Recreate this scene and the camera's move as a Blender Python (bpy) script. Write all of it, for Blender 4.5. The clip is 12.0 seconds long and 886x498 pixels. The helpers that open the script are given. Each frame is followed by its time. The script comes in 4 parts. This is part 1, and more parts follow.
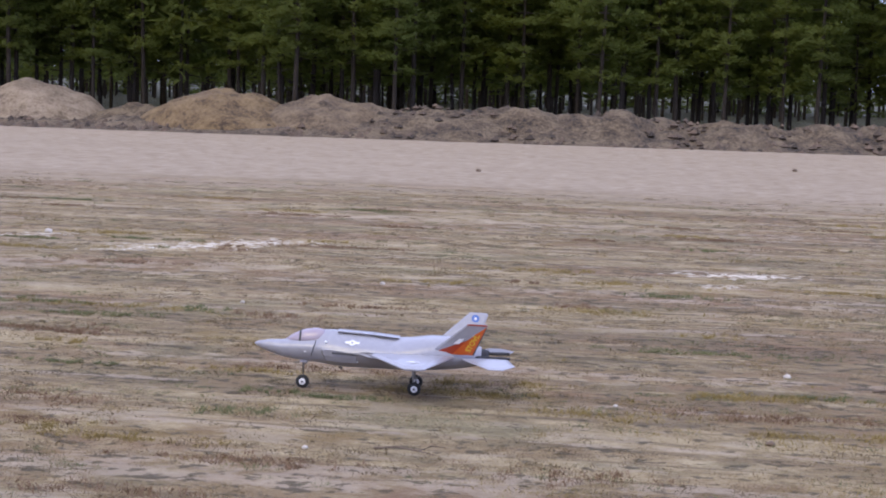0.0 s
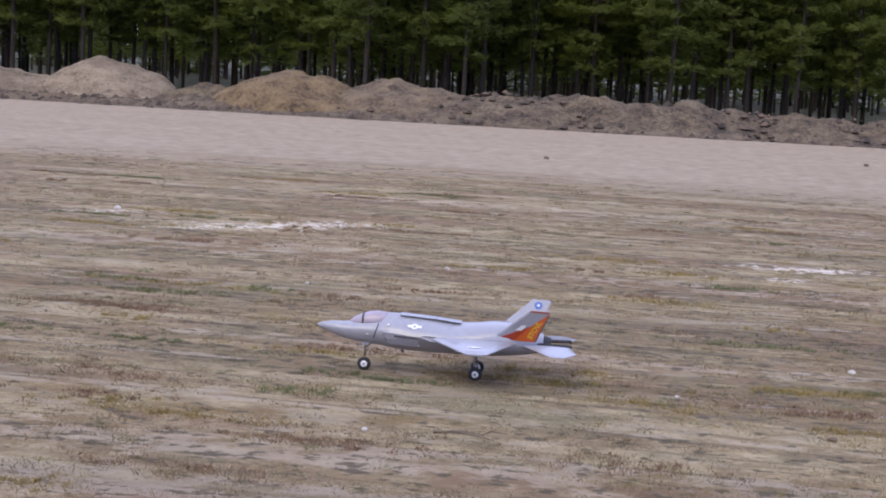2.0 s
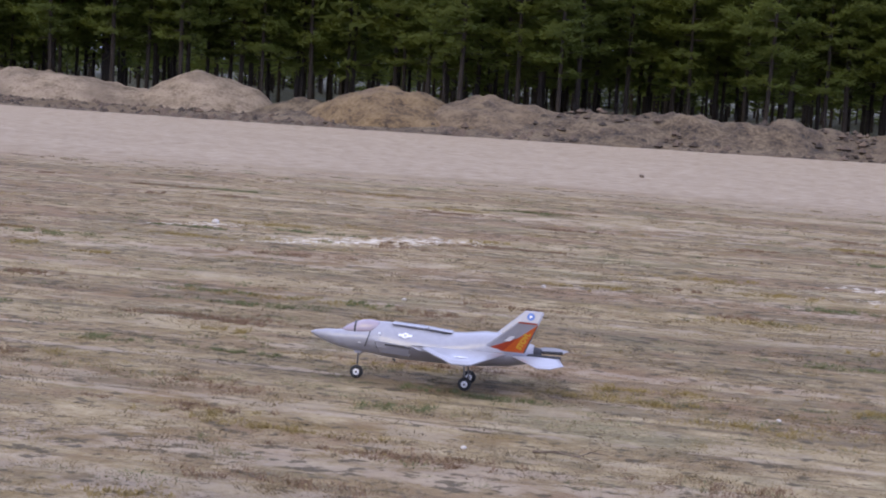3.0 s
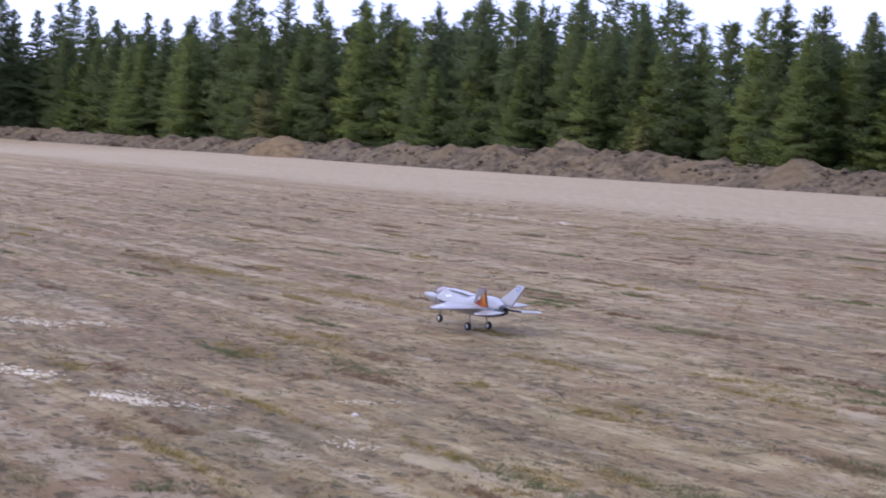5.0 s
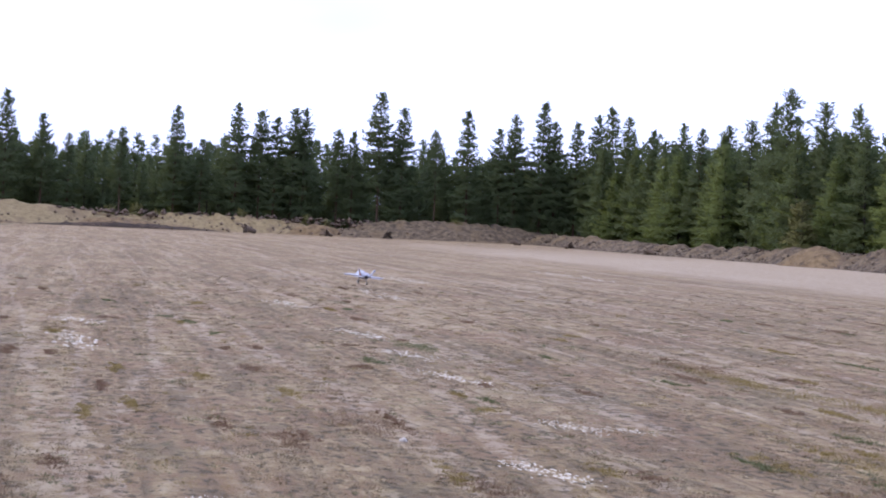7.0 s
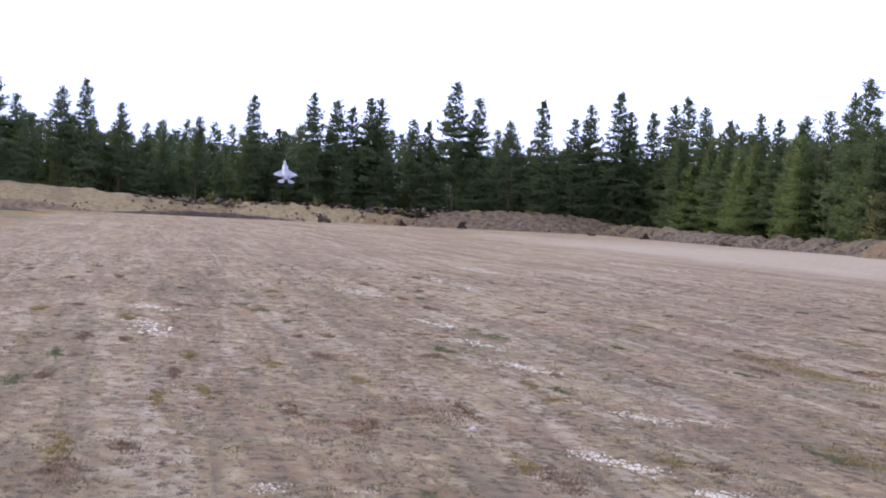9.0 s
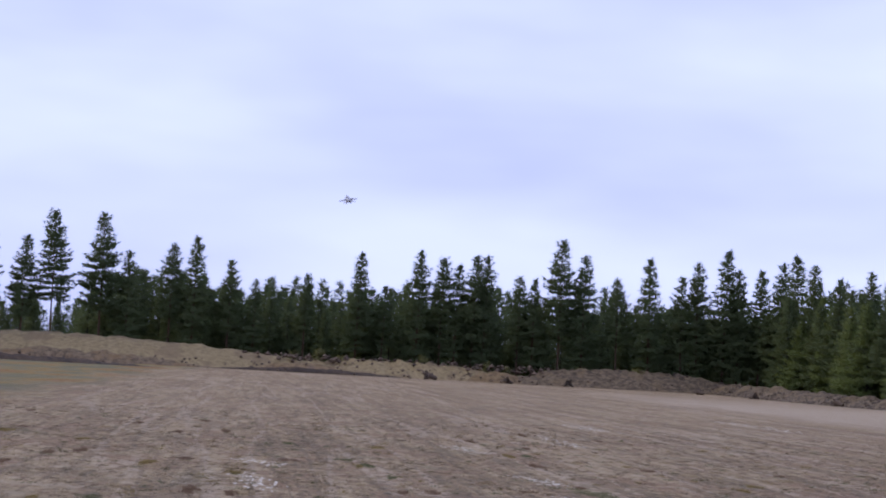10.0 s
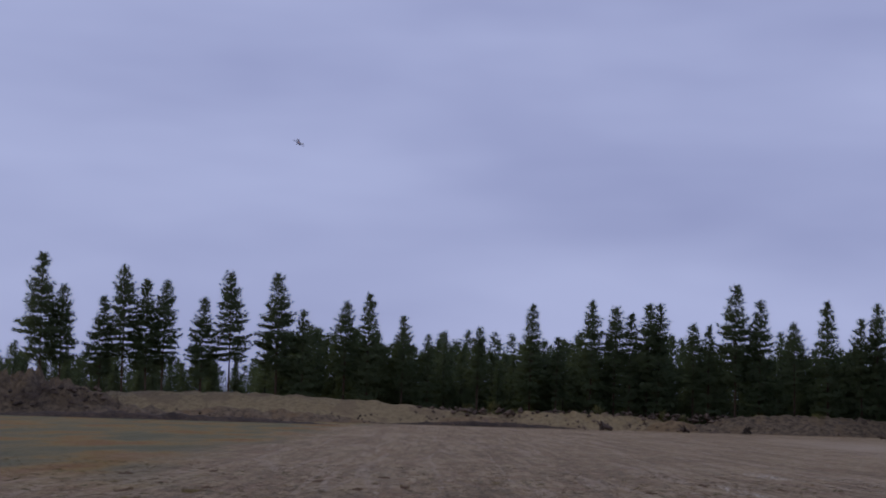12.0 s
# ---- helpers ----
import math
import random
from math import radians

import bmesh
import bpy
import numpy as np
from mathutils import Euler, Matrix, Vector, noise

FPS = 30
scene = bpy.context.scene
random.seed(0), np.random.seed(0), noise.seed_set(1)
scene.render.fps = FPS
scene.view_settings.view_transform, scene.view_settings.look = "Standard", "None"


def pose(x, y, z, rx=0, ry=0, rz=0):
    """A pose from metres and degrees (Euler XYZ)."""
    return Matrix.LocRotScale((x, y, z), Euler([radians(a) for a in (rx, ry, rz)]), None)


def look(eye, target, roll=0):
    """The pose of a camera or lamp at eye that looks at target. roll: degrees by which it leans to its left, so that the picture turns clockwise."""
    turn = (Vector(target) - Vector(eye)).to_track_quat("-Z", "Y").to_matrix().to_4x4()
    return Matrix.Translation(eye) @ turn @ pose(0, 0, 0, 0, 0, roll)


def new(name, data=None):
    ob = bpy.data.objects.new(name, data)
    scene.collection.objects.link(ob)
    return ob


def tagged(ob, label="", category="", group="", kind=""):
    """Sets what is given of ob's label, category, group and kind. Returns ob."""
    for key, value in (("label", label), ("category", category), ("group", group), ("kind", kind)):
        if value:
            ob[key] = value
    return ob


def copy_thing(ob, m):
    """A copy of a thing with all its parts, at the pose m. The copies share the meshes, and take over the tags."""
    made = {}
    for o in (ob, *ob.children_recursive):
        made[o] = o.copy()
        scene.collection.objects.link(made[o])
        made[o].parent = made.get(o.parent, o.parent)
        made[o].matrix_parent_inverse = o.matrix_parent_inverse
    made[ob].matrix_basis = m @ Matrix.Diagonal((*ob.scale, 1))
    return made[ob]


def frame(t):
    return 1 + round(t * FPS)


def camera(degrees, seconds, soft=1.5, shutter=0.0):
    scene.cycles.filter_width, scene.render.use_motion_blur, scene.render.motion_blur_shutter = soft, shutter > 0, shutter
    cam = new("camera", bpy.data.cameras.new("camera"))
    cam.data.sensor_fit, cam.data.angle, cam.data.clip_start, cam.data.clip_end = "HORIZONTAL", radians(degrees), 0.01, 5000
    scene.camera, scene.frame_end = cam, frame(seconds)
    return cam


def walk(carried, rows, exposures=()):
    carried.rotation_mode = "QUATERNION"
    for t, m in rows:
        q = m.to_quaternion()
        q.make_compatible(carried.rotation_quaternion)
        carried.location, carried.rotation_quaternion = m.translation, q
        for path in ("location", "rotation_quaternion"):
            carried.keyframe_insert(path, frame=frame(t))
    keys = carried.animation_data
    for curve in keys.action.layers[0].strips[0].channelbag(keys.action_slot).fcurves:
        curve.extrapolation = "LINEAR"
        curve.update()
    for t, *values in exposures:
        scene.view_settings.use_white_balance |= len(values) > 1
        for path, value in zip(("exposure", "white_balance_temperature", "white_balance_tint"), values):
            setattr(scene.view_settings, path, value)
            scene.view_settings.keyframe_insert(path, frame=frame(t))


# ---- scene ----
cam = camera(29.96, 12.0, 1.9, 0.1)
PATH = [
    (0.0, pose(0.007, -0.002, 1.600, 84.152, -1.794, 7.836)),
    (0.5, pose(0.029, -0.010, 1.604, 84.415, -3.065, 8.747)),
    (1.0, pose(0.030, -0.010, 1.604, 84.629, -3.236, 8.413)),
    (1.5, pose(0.015, -0.004, 1.598, 83.855, -3.122, 9.551)),
    (2.0, pose(0.017, -0.001, 1.596, 83.574, -2.959, 10.269)),
    (2.5, pose(0.018, 0.002, 1.593, 83.709, -2.833, 11.312)),
    (3.0, pose(-0.036, 0.011, 1.600, 83.956, -3.395, 13.471)),
    (3.2, pose(-0.078, 0.013, 1.592, 84.078, -3.301, 16.381)),
    (4.8, pose(0.006, 0.005, 1.587, 85.781, -2.469, 53.062)),
    (5.0, pose(-0.025, 0.038, 1.587, 86.146, -2.073, 59.188)),
    (5.5, pose(-0.017, 0.006, 1.599, 87.557, -2.515, 66.954)),
    (6.0, pose(-0.020, 0.016, 1.600, 89.107, -2.434, 74.391)),
    (6.5, pose(0.026, -0.010, 1.602, 89.293, -2.701, 75.982)),
    (7.0, pose(0.017, -0.020, 1.606, 89.172, -2.532, 77.479)),
    (7.2, pose(-0.006, -0.022, 1.605, 89.274, -2.664, 77.939)),
    (8.8, pose(-0.009, 0.009, 1.589, 88.873, -2.863, 80.112)),
    (9.0, pose(0.018, 0.010, 1.601, 88.710, -2.749, 80.062)),
    (9.4, pose(-0.002, 0.001, 1.612, 91.586, -3.220, 81.993)),
    (9.5, pose(0.003, -0.004, 1.611, 92.400, -3.083, 82.478)),
    (10.0, pose(-0.007, 0.010, 1.575, 93.979, -3.098, 83.729)),
    (10.5, pose(0.021, -0.013, 1.611, 93.916, -3.031, 83.830)),
    (11.0, pose(0.020, 0.011, 1.588, 94.572, -2.211, 85.626)),
    (11.5, pose(-0.028, -0.010, 1.613, 93.961, -2.140, 88.735)),
    (12.0, pose(0.002, -0.026, 1.607, 95.519, -1.641, 89.730)),
]

# the hand-held camera stands in one spot and pans after the model jet
EXPOSURES = [(0.0, -0.05), (3.0, -0.1), (6.0, -0.08), (9.2, 0.0), (9.5, -0.15), (10.0, -0.8), (10.5, -1.18), (11.0, -1.45), (12.0, -1.78)]
walk(cam, PATH, EXPOSURES)

# ---- light: overcast sky ----
world = bpy.data.worlds.new("overcast_sky")
scene.world = world
world.use_nodes = True
wn, wl = world.node_tree.nodes, world.node_tree.links
wn.clear()
w_out = wn.new("ShaderNodeOutputWorld")
w_bg = wn.new("ShaderNodeBackground")
w_sky = wn.new("ShaderNodeTexSky")
w_sky.sky_type = "NISHITA"
w_sky.sun_disc = False
w_sky.sun_elevation, w_sky.sun_rotation = radians(38), radians(200)
w_co = wn.new("ShaderNodeTexCoord")
w_map = wn.new("ShaderNodeMapping")
w_map.inputs["Scale"].default_value = (1.2, 1.2, 4.5)
w_no = wn.new("ShaderNodeTexNoise")
w_no.inputs["Scale"].default_value = 1.6
w_no.inputs["Detail"].default_value = 4
w_ramp = wn.new("ShaderNodeValToRGB")
w_ramp.color_ramp.elements[0].position, w_ramp.color_ramp.elements[0].color = 0.40, (10.9, 12.2, 20.8, 1)
w_ramp.color_ramp.elements[1].position, w_ramp.color_ramp.elements[1].color = 0.62, (14.8, 16.4, 25.8, 1)
w_mix = wn.new("ShaderNodeMixRGB")
w_mix.inputs[0].default_value = 0.88
wl.new(w_co.outputs["Generated"], w_map.inputs["Vector"])
wl.new(w_map.outputs[0], w_no.inputs["Vector"])
wl.new(w_no.outputs["Fac"], w_ramp.inputs[0])
wl.new(w_sky.outputs[0], w_mix.inputs[1])
wl.new(w_ramp.outputs[0], w_mix.inputs[2])
wl.new(w_mix.outputs[0], w_bg.inputs["Color"])
w_bg.inputs["Strength"].default_value = 0.1
wl.new(w_bg.outputs[0], w_out.inputs["Surface"])

sun_data = bpy.data.lights.new("sun", "SUN")
sun_data.energy, sun_data.angle, sun_data.color = 1.5, radians(35), (1.0, 0.84, 0.42)
sun = new("sun", sun_data)
sun.matrix_world = look((0, 0, 50), (0 + 9, 0 + 25, 50 - 29))

# ---- materials ----
def material(name, rough=0.9, metal=0.0):
    m = bpy.data.materials.new(name)
    m.use_nodes = True
    n = m.node_tree.nodes
    b = n["Principled BSDF"]
    b.inputs["Roughness"].default_value, b.inputs["Metallic"].default_value = rough, metal
    return m, n, m.node_tree.links, b


def ramp(n, l, fac, stops):
    r = n.new("ShaderNodeValToRGB")
    e = r.color_ramp.elements
    while len(e) < len(stops):
        e.new(0.5)
    for k, (p, c) in enumerate(stops):
        e[k].position, e[k].color = p, (*c, 1)
    l.new(fac, r.inputs[0])
    return r.outputs["Color"]


def tex_noise(n, l, vec, scale, detail=4, stretch=None, rough=0.55):
    t = n.new("ShaderNodeTexNoise")
    t.inputs["Scale"].default_value, t.inputs["Detail"].default_value, t.inputs["Roughness"].default_value = scale, detail, rough
    if stretch:
        mp = n.new("ShaderNodeMapping")
        mp.inputs["Scale"].default_value = stretch
        l.new(vec, mp.inputs["Vector"])
        vec = mp.outputs[0]
    l.new(vec, t.inputs["Vector"])
    return t.outputs["Fac"]


def mixc(n, l, fac, a, b, mode="MIX"):
    x = n.new("ShaderNodeMixRGB")
    x.blend_type = mode
    for k, v in ((0, fac), (1, a), (2, b)):
        if hasattr(v, "is_linked"):
            l.new(v, x.inputs[k])
        else:
            x.inputs[k].default_value = v if k == 0 else (*v, 1)
    return x.outputs[0]


def calc(n, l, op, a, b=0.0, c=0.0, clamp=False):
    x = n.new("ShaderNodeMath")
    x.operation, x.use_clamp = op, clamp
    for k, v in enumerate((a, b, c)):
        if hasattr(v, "is_linked"):
            l.new(v, x.inputs[k])
        else:
            x.inputs[k].default_value = v
    return x.outputs[0]


def bump(n, l, b, height, strength, dist):
    x = n.new("ShaderNodeBump")
    x.inputs["Strength"].default_value, x.inputs["Distance"].default_value = strength, dist
    l.new(height, x.inputs["Height"])
    l.new(x.outputs[0], b.inputs["Normal"])


def simple(name, dark, light, scale, rough=0.9, metal=0.0, bump_d=0.0, island=0.0):
    """A plain surface with grain at two scales."""
    m, n, l, b = material(name, rough, metal)
    co = n.new("ShaderNodeTexCoord").outputs["Object"]
    f1, f2 = tex_noise(n, l, co, scale, 5), tex_noise(n, l, co, scale * 0.13, 2)
    f = calc(n, l, "ADD", calc(n, l, "MULTIPLY", f1, 0.6), calc(n, l, "MULTIPLY", f2, 0.4))
    if island:
        g = n.new("ShaderNodeNewGeometry").outputs["Random Per Island"]
        o = n.new("ShaderNodeObjectInfo").outputs["Random"]
        v = calc(n, l, "ADD", calc(n, l, "MULTIPLY", g, 0.7), calc(n, l, "MULTIPLY", o, 0.3))
        f = calc(n, l, "ADD", calc(n, l, "MULTIPLY", f, 1 - island), calc(n, l, "MULTIPLY", v, island))
    l.new(ramp(n, l, f, [(0.3, dark), (0.7, light)]), b.inputs["Base Color"])
    if bump_d:
        bump(n, l, b, f1, 0.7, bump_d)
    return m


def ground_material():
    m, n, l, b = material("sandy_field", 0.95)
    geo = n.new("ShaderNodeNewGeometry").outputs["Position"]
    sep = n.new("ShaderNodeSeparateXYZ")
    l.new(geo, sep.inputs[0])
    # bare sand with fine grain
    grain = tex_noise(n, l, geo, 26.0, 5, (1.2, 1.0, 1.0), 0.75)
    mid = tex_noise(n, l, geo, 2.2, 6, (1.2, 1.4, 1.0), 0.68)
    f = calc(n, l, "ADD", calc(n, l, "MULTIPLY", grain, 0.4), calc(n, l, "MULTIPLY", mid, 0.6))
    sand = ramp(n, l, f, [(0.38, (0.190, 0.138, 0.064)), (0.46, (0.325, 0.244, 0.120)), (0.53, (0.425, 0.328, 0.172)), (0.62, (0.53, 0.425, 0.245))])
    # withered grass in broken drill rows along the strip, in lanes and clumps
    rows = tex_noise(n, l, geo, 1.0, 5, (0.5, 2.2, 1.0), 0.66)
    fine = tex_noise(n, l, geo, 1.0, 5, (2.2, 5.2, 1.0), 0.68)
    lanes = tex_noise(n, l, geo, 1.0, 3, (0.035, 0.75, 1.0), 0.55)
    wide = tex_noise(n, l, geo, 0.16, 3, (0.5, 1.0, 1.0))
    clump = tex_noise(n, l, geo, 4.2, 5, (0.9, 1.2, 1.0), 0.68)
    tuft = tex_noise(n, l, geo, 8.5, 4, (0.8, 1.2, 1.0), 0.66)
    dens = calc(n, l, "MULTIPLY", calc(n, l, "SUBTRACT", rows, 0.5), 1.25)
    for field_n, amount in ((fine, 0.8), (lanes, 0.8), (wide, 0.7)):
        dens = calc(n, l, "ADD", dens, calc(n, l, "MULTIPLY", calc(n, l, "SUBTRACT", field_n, 0.5), amount))
    thick = calc(n, l, "ADD", dens, calc(n, l, "MULTIPLY", calc(n, l, "SUBTRACT", clump, 0.5), 1.35))

    def reaching(value, low, high):
        r = n.new("ShaderNodeMapRange")
        r.inputs["From Min"].default_value, r.inputs["From Max"].default_value = low, high
        l.new(value, r.inputs["Value"])
        return r.outputs[0]

    hue = tex_noise(n, l, geo, 0.8, 5, (0.6, 1.1, 1.0), 0.65)
    straw = ramp(n, l, hue, [(0.36, (0.178, 0.140, 0.060)), (0.45, (0.222, 0.156, 0.066)), (0.53, (0.238, 0.154, 0.066)), (0.63, (0.195, 0.114, 0.055))])
    straw = mixc(n, l, calc(n, l, "MULTIPLY", grain, 0.5), straw, (0.30, 0.224, 0.115))
    field = mixc(n, l, calc(n, l, "MULTIPLY", reaching(thick, -0.12, 0.16), 0.85), sand, straw)
    # reddish, grey-green and ochre growth in patches a stride or two across
    for scale_v, low, amount, tint in (((0.36, 0.75, 1.0), 0.49, 0.6, (0.228, 0.128, 0.062)), ((0.55, 0.9, 3.0), 0.54, 0.5, (0.145, 0.142, 0.068)), ((0.5, 1.9, 5.0), 0.57, 0.7, (0.235, 0.155, 0.038))):
        spread = calc(n, l, "ADD", tex_noise(n, l, geo, 1.0, 5, scale_v, 0.68), calc(n, l, "MULTIPLY", calc(n, l, "SUBTRACT", clump, 0.5), 0.25))
        field = mixc(n, l, calc(n, l, "MULTIPLY", reaching(spread, low, low + 0.12), amount), field, tint)
    # further along the strip the growth is redder
    ruddy = calc(n, l, "MULTIPLY", reaching(sep.outputs["X"], -5.0, -13.0), reaching(calc(n, l, "ADD", calc(n, l, "MULTIPLY", clump, 0.5), calc(n, l, "MULTIPLY", fine, 0.5)), 0.36, 0.56))
    field = mixc(n, l, calc(n, l, "MULTIPLY", ruddy, 0.45), field, (0.250, 0.158, 0.098))
    # thin dark grass rows with painted tuft shadows, and pale wheel marks, along the strip
    for stretch, wide_l, amount, tint in (((0.050, 1.25, 1.0), 0.030, 0.6, (0.125, 0.088, 0.046)), ((0.10, 2.3, 1.0), 0.028, 0.55, (0.140, 0.098, 0.048)), ((0.022, 0.55, 2.0), 0.016, 0.6, (0.47, 0.37, 0.26))):
        gap = calc(n, l, "ABSOLUTE", calc(n, l, "SUBTRACT", tex_noise(n, l, geo, 1.0, 2, stretch, 0.5), 0.5))
        gap = calc(n, l, "ADD", gap, calc(n, l, "MULTIPLY", calc(n, l, "SUBTRACT", clump, 0.5), 0.11))
        field = mixc(n, l, calc(n, l, "MULTIPLY", calc(n, l, "MULTIPLY", reaching(gap, wide_l, wide_l * 0.35), reaching(mid, 0.42, 0.54)), amount), field, tint)
    # bare pale scrapes, then dark tufts and bits of turf
    scrape = calc(n, l, "SUBTRACT", tex_noise(n, l, geo, 2.6, 5, (0.7, 1.5, 1.0), 0.68), calc(n, l, "MULTIPLY", dens, 0.35))
    field = mixc(n, l, calc(n, l, "MULTIPLY", reaching(scrape, 0.57, 0.67), 0.5), field, (0.45, 0.365, 0.245))
    dark = calc(n, l, "ADD", calc(n, l, "MULTIPLY", dens, 0.22), tuft)
    field = mixc(n, l, calc(n, l, "MULTIPLY", reaching(dark, 0.555, 0.615), 0.85), field, (0.085, 0.064, 0.029))
    # the bare sandy track by the bank
    tr = calc(n, l, "ADD", calc(n, l, "MULTIPLY", tex_noise(n, l, geo, 1.0, 4, (0.12, 1.0, 1.0)), 0.15), calc(n, l, "MULTIPLY", tex_noise(n, l, geo, 5.0, 6, (0.6, 1.0, 1.0), 0.7), 0.85))
    track = ramp(n, l, tr, [(0.38, (0.28, 0.208, 0.125)), (0.48, (0.37, 0.286, 0.186)), (0.60, (0.45, 0.358, 0.246))])
    wob = calc(n, l, "MULTIPLY", calc(n, l, "SUBTRACT", tex_noise(n, l, geo, 0.5, 6, (0.25, 1.6, 1.0), 0.65), 0.5), 9.0)
    yy = calc(n, l, "ADD", sep.outputs["Y"], wob)
    edge = n.new("ShaderNodeMapRange")
    edge.inputs["From Min"].default_value, edge.inputs["From Max"].default_value = 21.5, 25.5
    l.new(yy, edge.inputs["Value"])
    ends = n.new("ShaderNodeMapRange")
    ends.inputs["From Min"].default_value, ends.inputs["From Max"].default_value = -135.0, -95.0
    l.new(sep.outputs["X"], ends.inputs["Value"])
    col = mixc(n, l, calc(n, l, "MULTIPLY", edge.outputs[0], ends.outputs[0]), field, track)
    # mossy ochre hollow on the far side
    side = calc(n, l, "ADD", sep.outputs["Y"], calc(n, l, "MULTIPLY", calc(n, l, "SUBTRACT", tex_noise(n, l, geo, 0.22, 5, (0.35, 1.0, 1.0)), 0.5), 11.0))
    hollow = calc(n, l, "MULTIPLY", reaching(side, -5.5, -9.5), reaching(sep.outputs["X"], -24.0, -34.0))
    moss_c = ramp(n, l, tex_noise(n, l, geo, 0.28, 5, (0.30, 1.0, 1.0), 0.6), [(0.40, (0.100, 0.100, 0.040)), (0.49, (0.155, 0.130, 0.048)), (0.55, (0.225, 0.140, 0.020)), (0.63, (0.200, 0.090, 0.012))])
    col = mixc(n, l, calc(n, l, "MULTIPLY", hollow, calc(n, l, "ADD", calc(n, l, "MULTIPLY", clump, 0.4), 0.68)), col, moss_c)
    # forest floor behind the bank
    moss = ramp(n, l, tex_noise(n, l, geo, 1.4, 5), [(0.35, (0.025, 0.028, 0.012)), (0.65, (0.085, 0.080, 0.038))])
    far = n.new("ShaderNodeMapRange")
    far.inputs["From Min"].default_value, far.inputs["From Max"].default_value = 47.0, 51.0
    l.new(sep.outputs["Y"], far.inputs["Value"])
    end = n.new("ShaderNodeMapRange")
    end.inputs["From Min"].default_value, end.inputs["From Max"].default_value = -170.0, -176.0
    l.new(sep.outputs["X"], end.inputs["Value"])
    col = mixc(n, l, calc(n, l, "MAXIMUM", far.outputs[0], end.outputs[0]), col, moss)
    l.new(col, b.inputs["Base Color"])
    hgt = calc(n, l, "ADD", calc(n, l, "MULTIPLY", clump, 0.6), calc(n, l, "MULTIPLY", tuft, 0.5))
    hgt = calc(n, l, "ADD", hgt, calc(n, l, "MULTIPLY", grain, 0.35))
    bump(n, l, b, hgt, 1.0, 0.10)
    return m


M_GROUND = ground_material()


def earth(name, dark, midc, light, accent, amount):
    """Dug earth: crumbs, clods and patches of another colour."""
    m, n, l, b = material(name, 0.95)
    geo = n.new("ShaderNodeNewGeometry").outputs["Position"]
    crumbs, lumps, patch = tex_noise(n, l, geo, 11.0, 5, None, 0.7), tex_noise(n, l, geo, 2.3, 5, (0.8, 0.8, 1.3), 0.65), tex_noise(n, l, geo, 0.33, 4)
    f = calc(n, l, "ADD", calc(n, l, "MULTIPLY", crumbs, 0.45), calc(n, l, "MULTIPLY", lumps, 0.55))
    col = ramp(n, l, f, [(0.39, dark), (0.48, midc), (0.60, light)])
    k = n.new("ShaderNodeMapRange")
    k.inputs["From Min"].default_value, k.inputs["From Max"].default_value = 0.52, 0.60
    l.new(patch, k.inputs["Value"])
    col = mixc(n, l, calc(n, l, "MULTIPLY", k.outputs[0], amount), col, accent)
    l.new(col, b.inputs["Base Color"])
    bump(n, l, b, f, 1.0, 0.16)
    return m


M_SPOIL = earth("spoil_earth", (0.022, 0.016, 0.011), (0.102, 0.072, 0.042), (0.205, 0.152, 0.09), (0.175, 0.12, 0.06), 0.5)
M_OCHRE = earth("ochre_sand", (0.060, 0.038, 0.018), (0.160, 0.105, 0.048), (0.245, 0.168, 0.082), (0.15, 0.105, 0.070), 0.6)
M_PALE = earth("pale_sand", (0.13, 0.095, 0.06), (0.27, 0.205, 0.135), (0.37, 0.29, 0.20), (0.15, 0.112, 0.075), 0.55)
M_FAR_SAND = earth("wind_smoothed_sand", (0.150, 0.110, 0.052), (0.245, 0.184, 0.090), (0.31, 0.238, 0.124), (0.17, 0.115, 0.065), 0.55)
M_TURF = earth("dark_turf_edge", (0.018, 0.012, 0.009), (0.050, 0.033, 0.022), (0.10, 0.065, 0.04), (0.03, 0.02, 0.014), 0.6)
M_BROWN = earth("brown_sand", (0.055, 0.038, 0.023), (0.138, 0.097, 0.056), (0.225, 0.163, 0.095), (0.20, 0.125, 0.055), 0.6)
M_BARK = simple("pine_bark", (0.012, 0.009, 0.007), (0.042, 0.030, 0.020), 9.0, bump_d=0.03)
M_BARK_RED = simple("red_pine_bark", (0.045, 0.028, 0.018), (0.15, 0.088, 0.05), 7.0, bump_d=0.02)


def needles(name, dark, light, glow):
    """Needles that let part of the daylight through."""
    m, n, l, b = material(name, 0.6)
    co = n.new("ShaderNodeTexCoord").outputs["Object"]
    g = n.new("ShaderNodeNewGeometry").outputs["Random Per Island"]
    o = n.new("ShaderNodeObjectInfo").outputs["Random"]
    f = calc(n, l, "ADD", calc(n, l, "MULTIPLY", tex_noise(n, l, co, 0.9, 4), 0.55), calc(n, l, "ADD", calc(n, l, "MULTIPLY", g, 0.12), calc(n, l, "MULTIPLY", o, 0.33)))
    col = ramp(n, l, f, [(0.28, dark), (0.72, light)])
    l.new(col, b.inputs["Base Color"])
    b.inputs["Specular IOR Level"].default_value = 0.25
    t = n.new("ShaderNodeBsdfTranslucent")
    l.new(mixc(n, l, 0.5, col, light), t.inputs["Color"])
    x = n.new("ShaderNodeMixShader")
    x.inputs[0].default_value = glow
    l.new(b.outputs[0], x.inputs[1])
    l.new(t.outputs[0], x.inputs[2])
    l.new(x.outputs[0], n["Material Output"].inputs["Surface"])
    return m


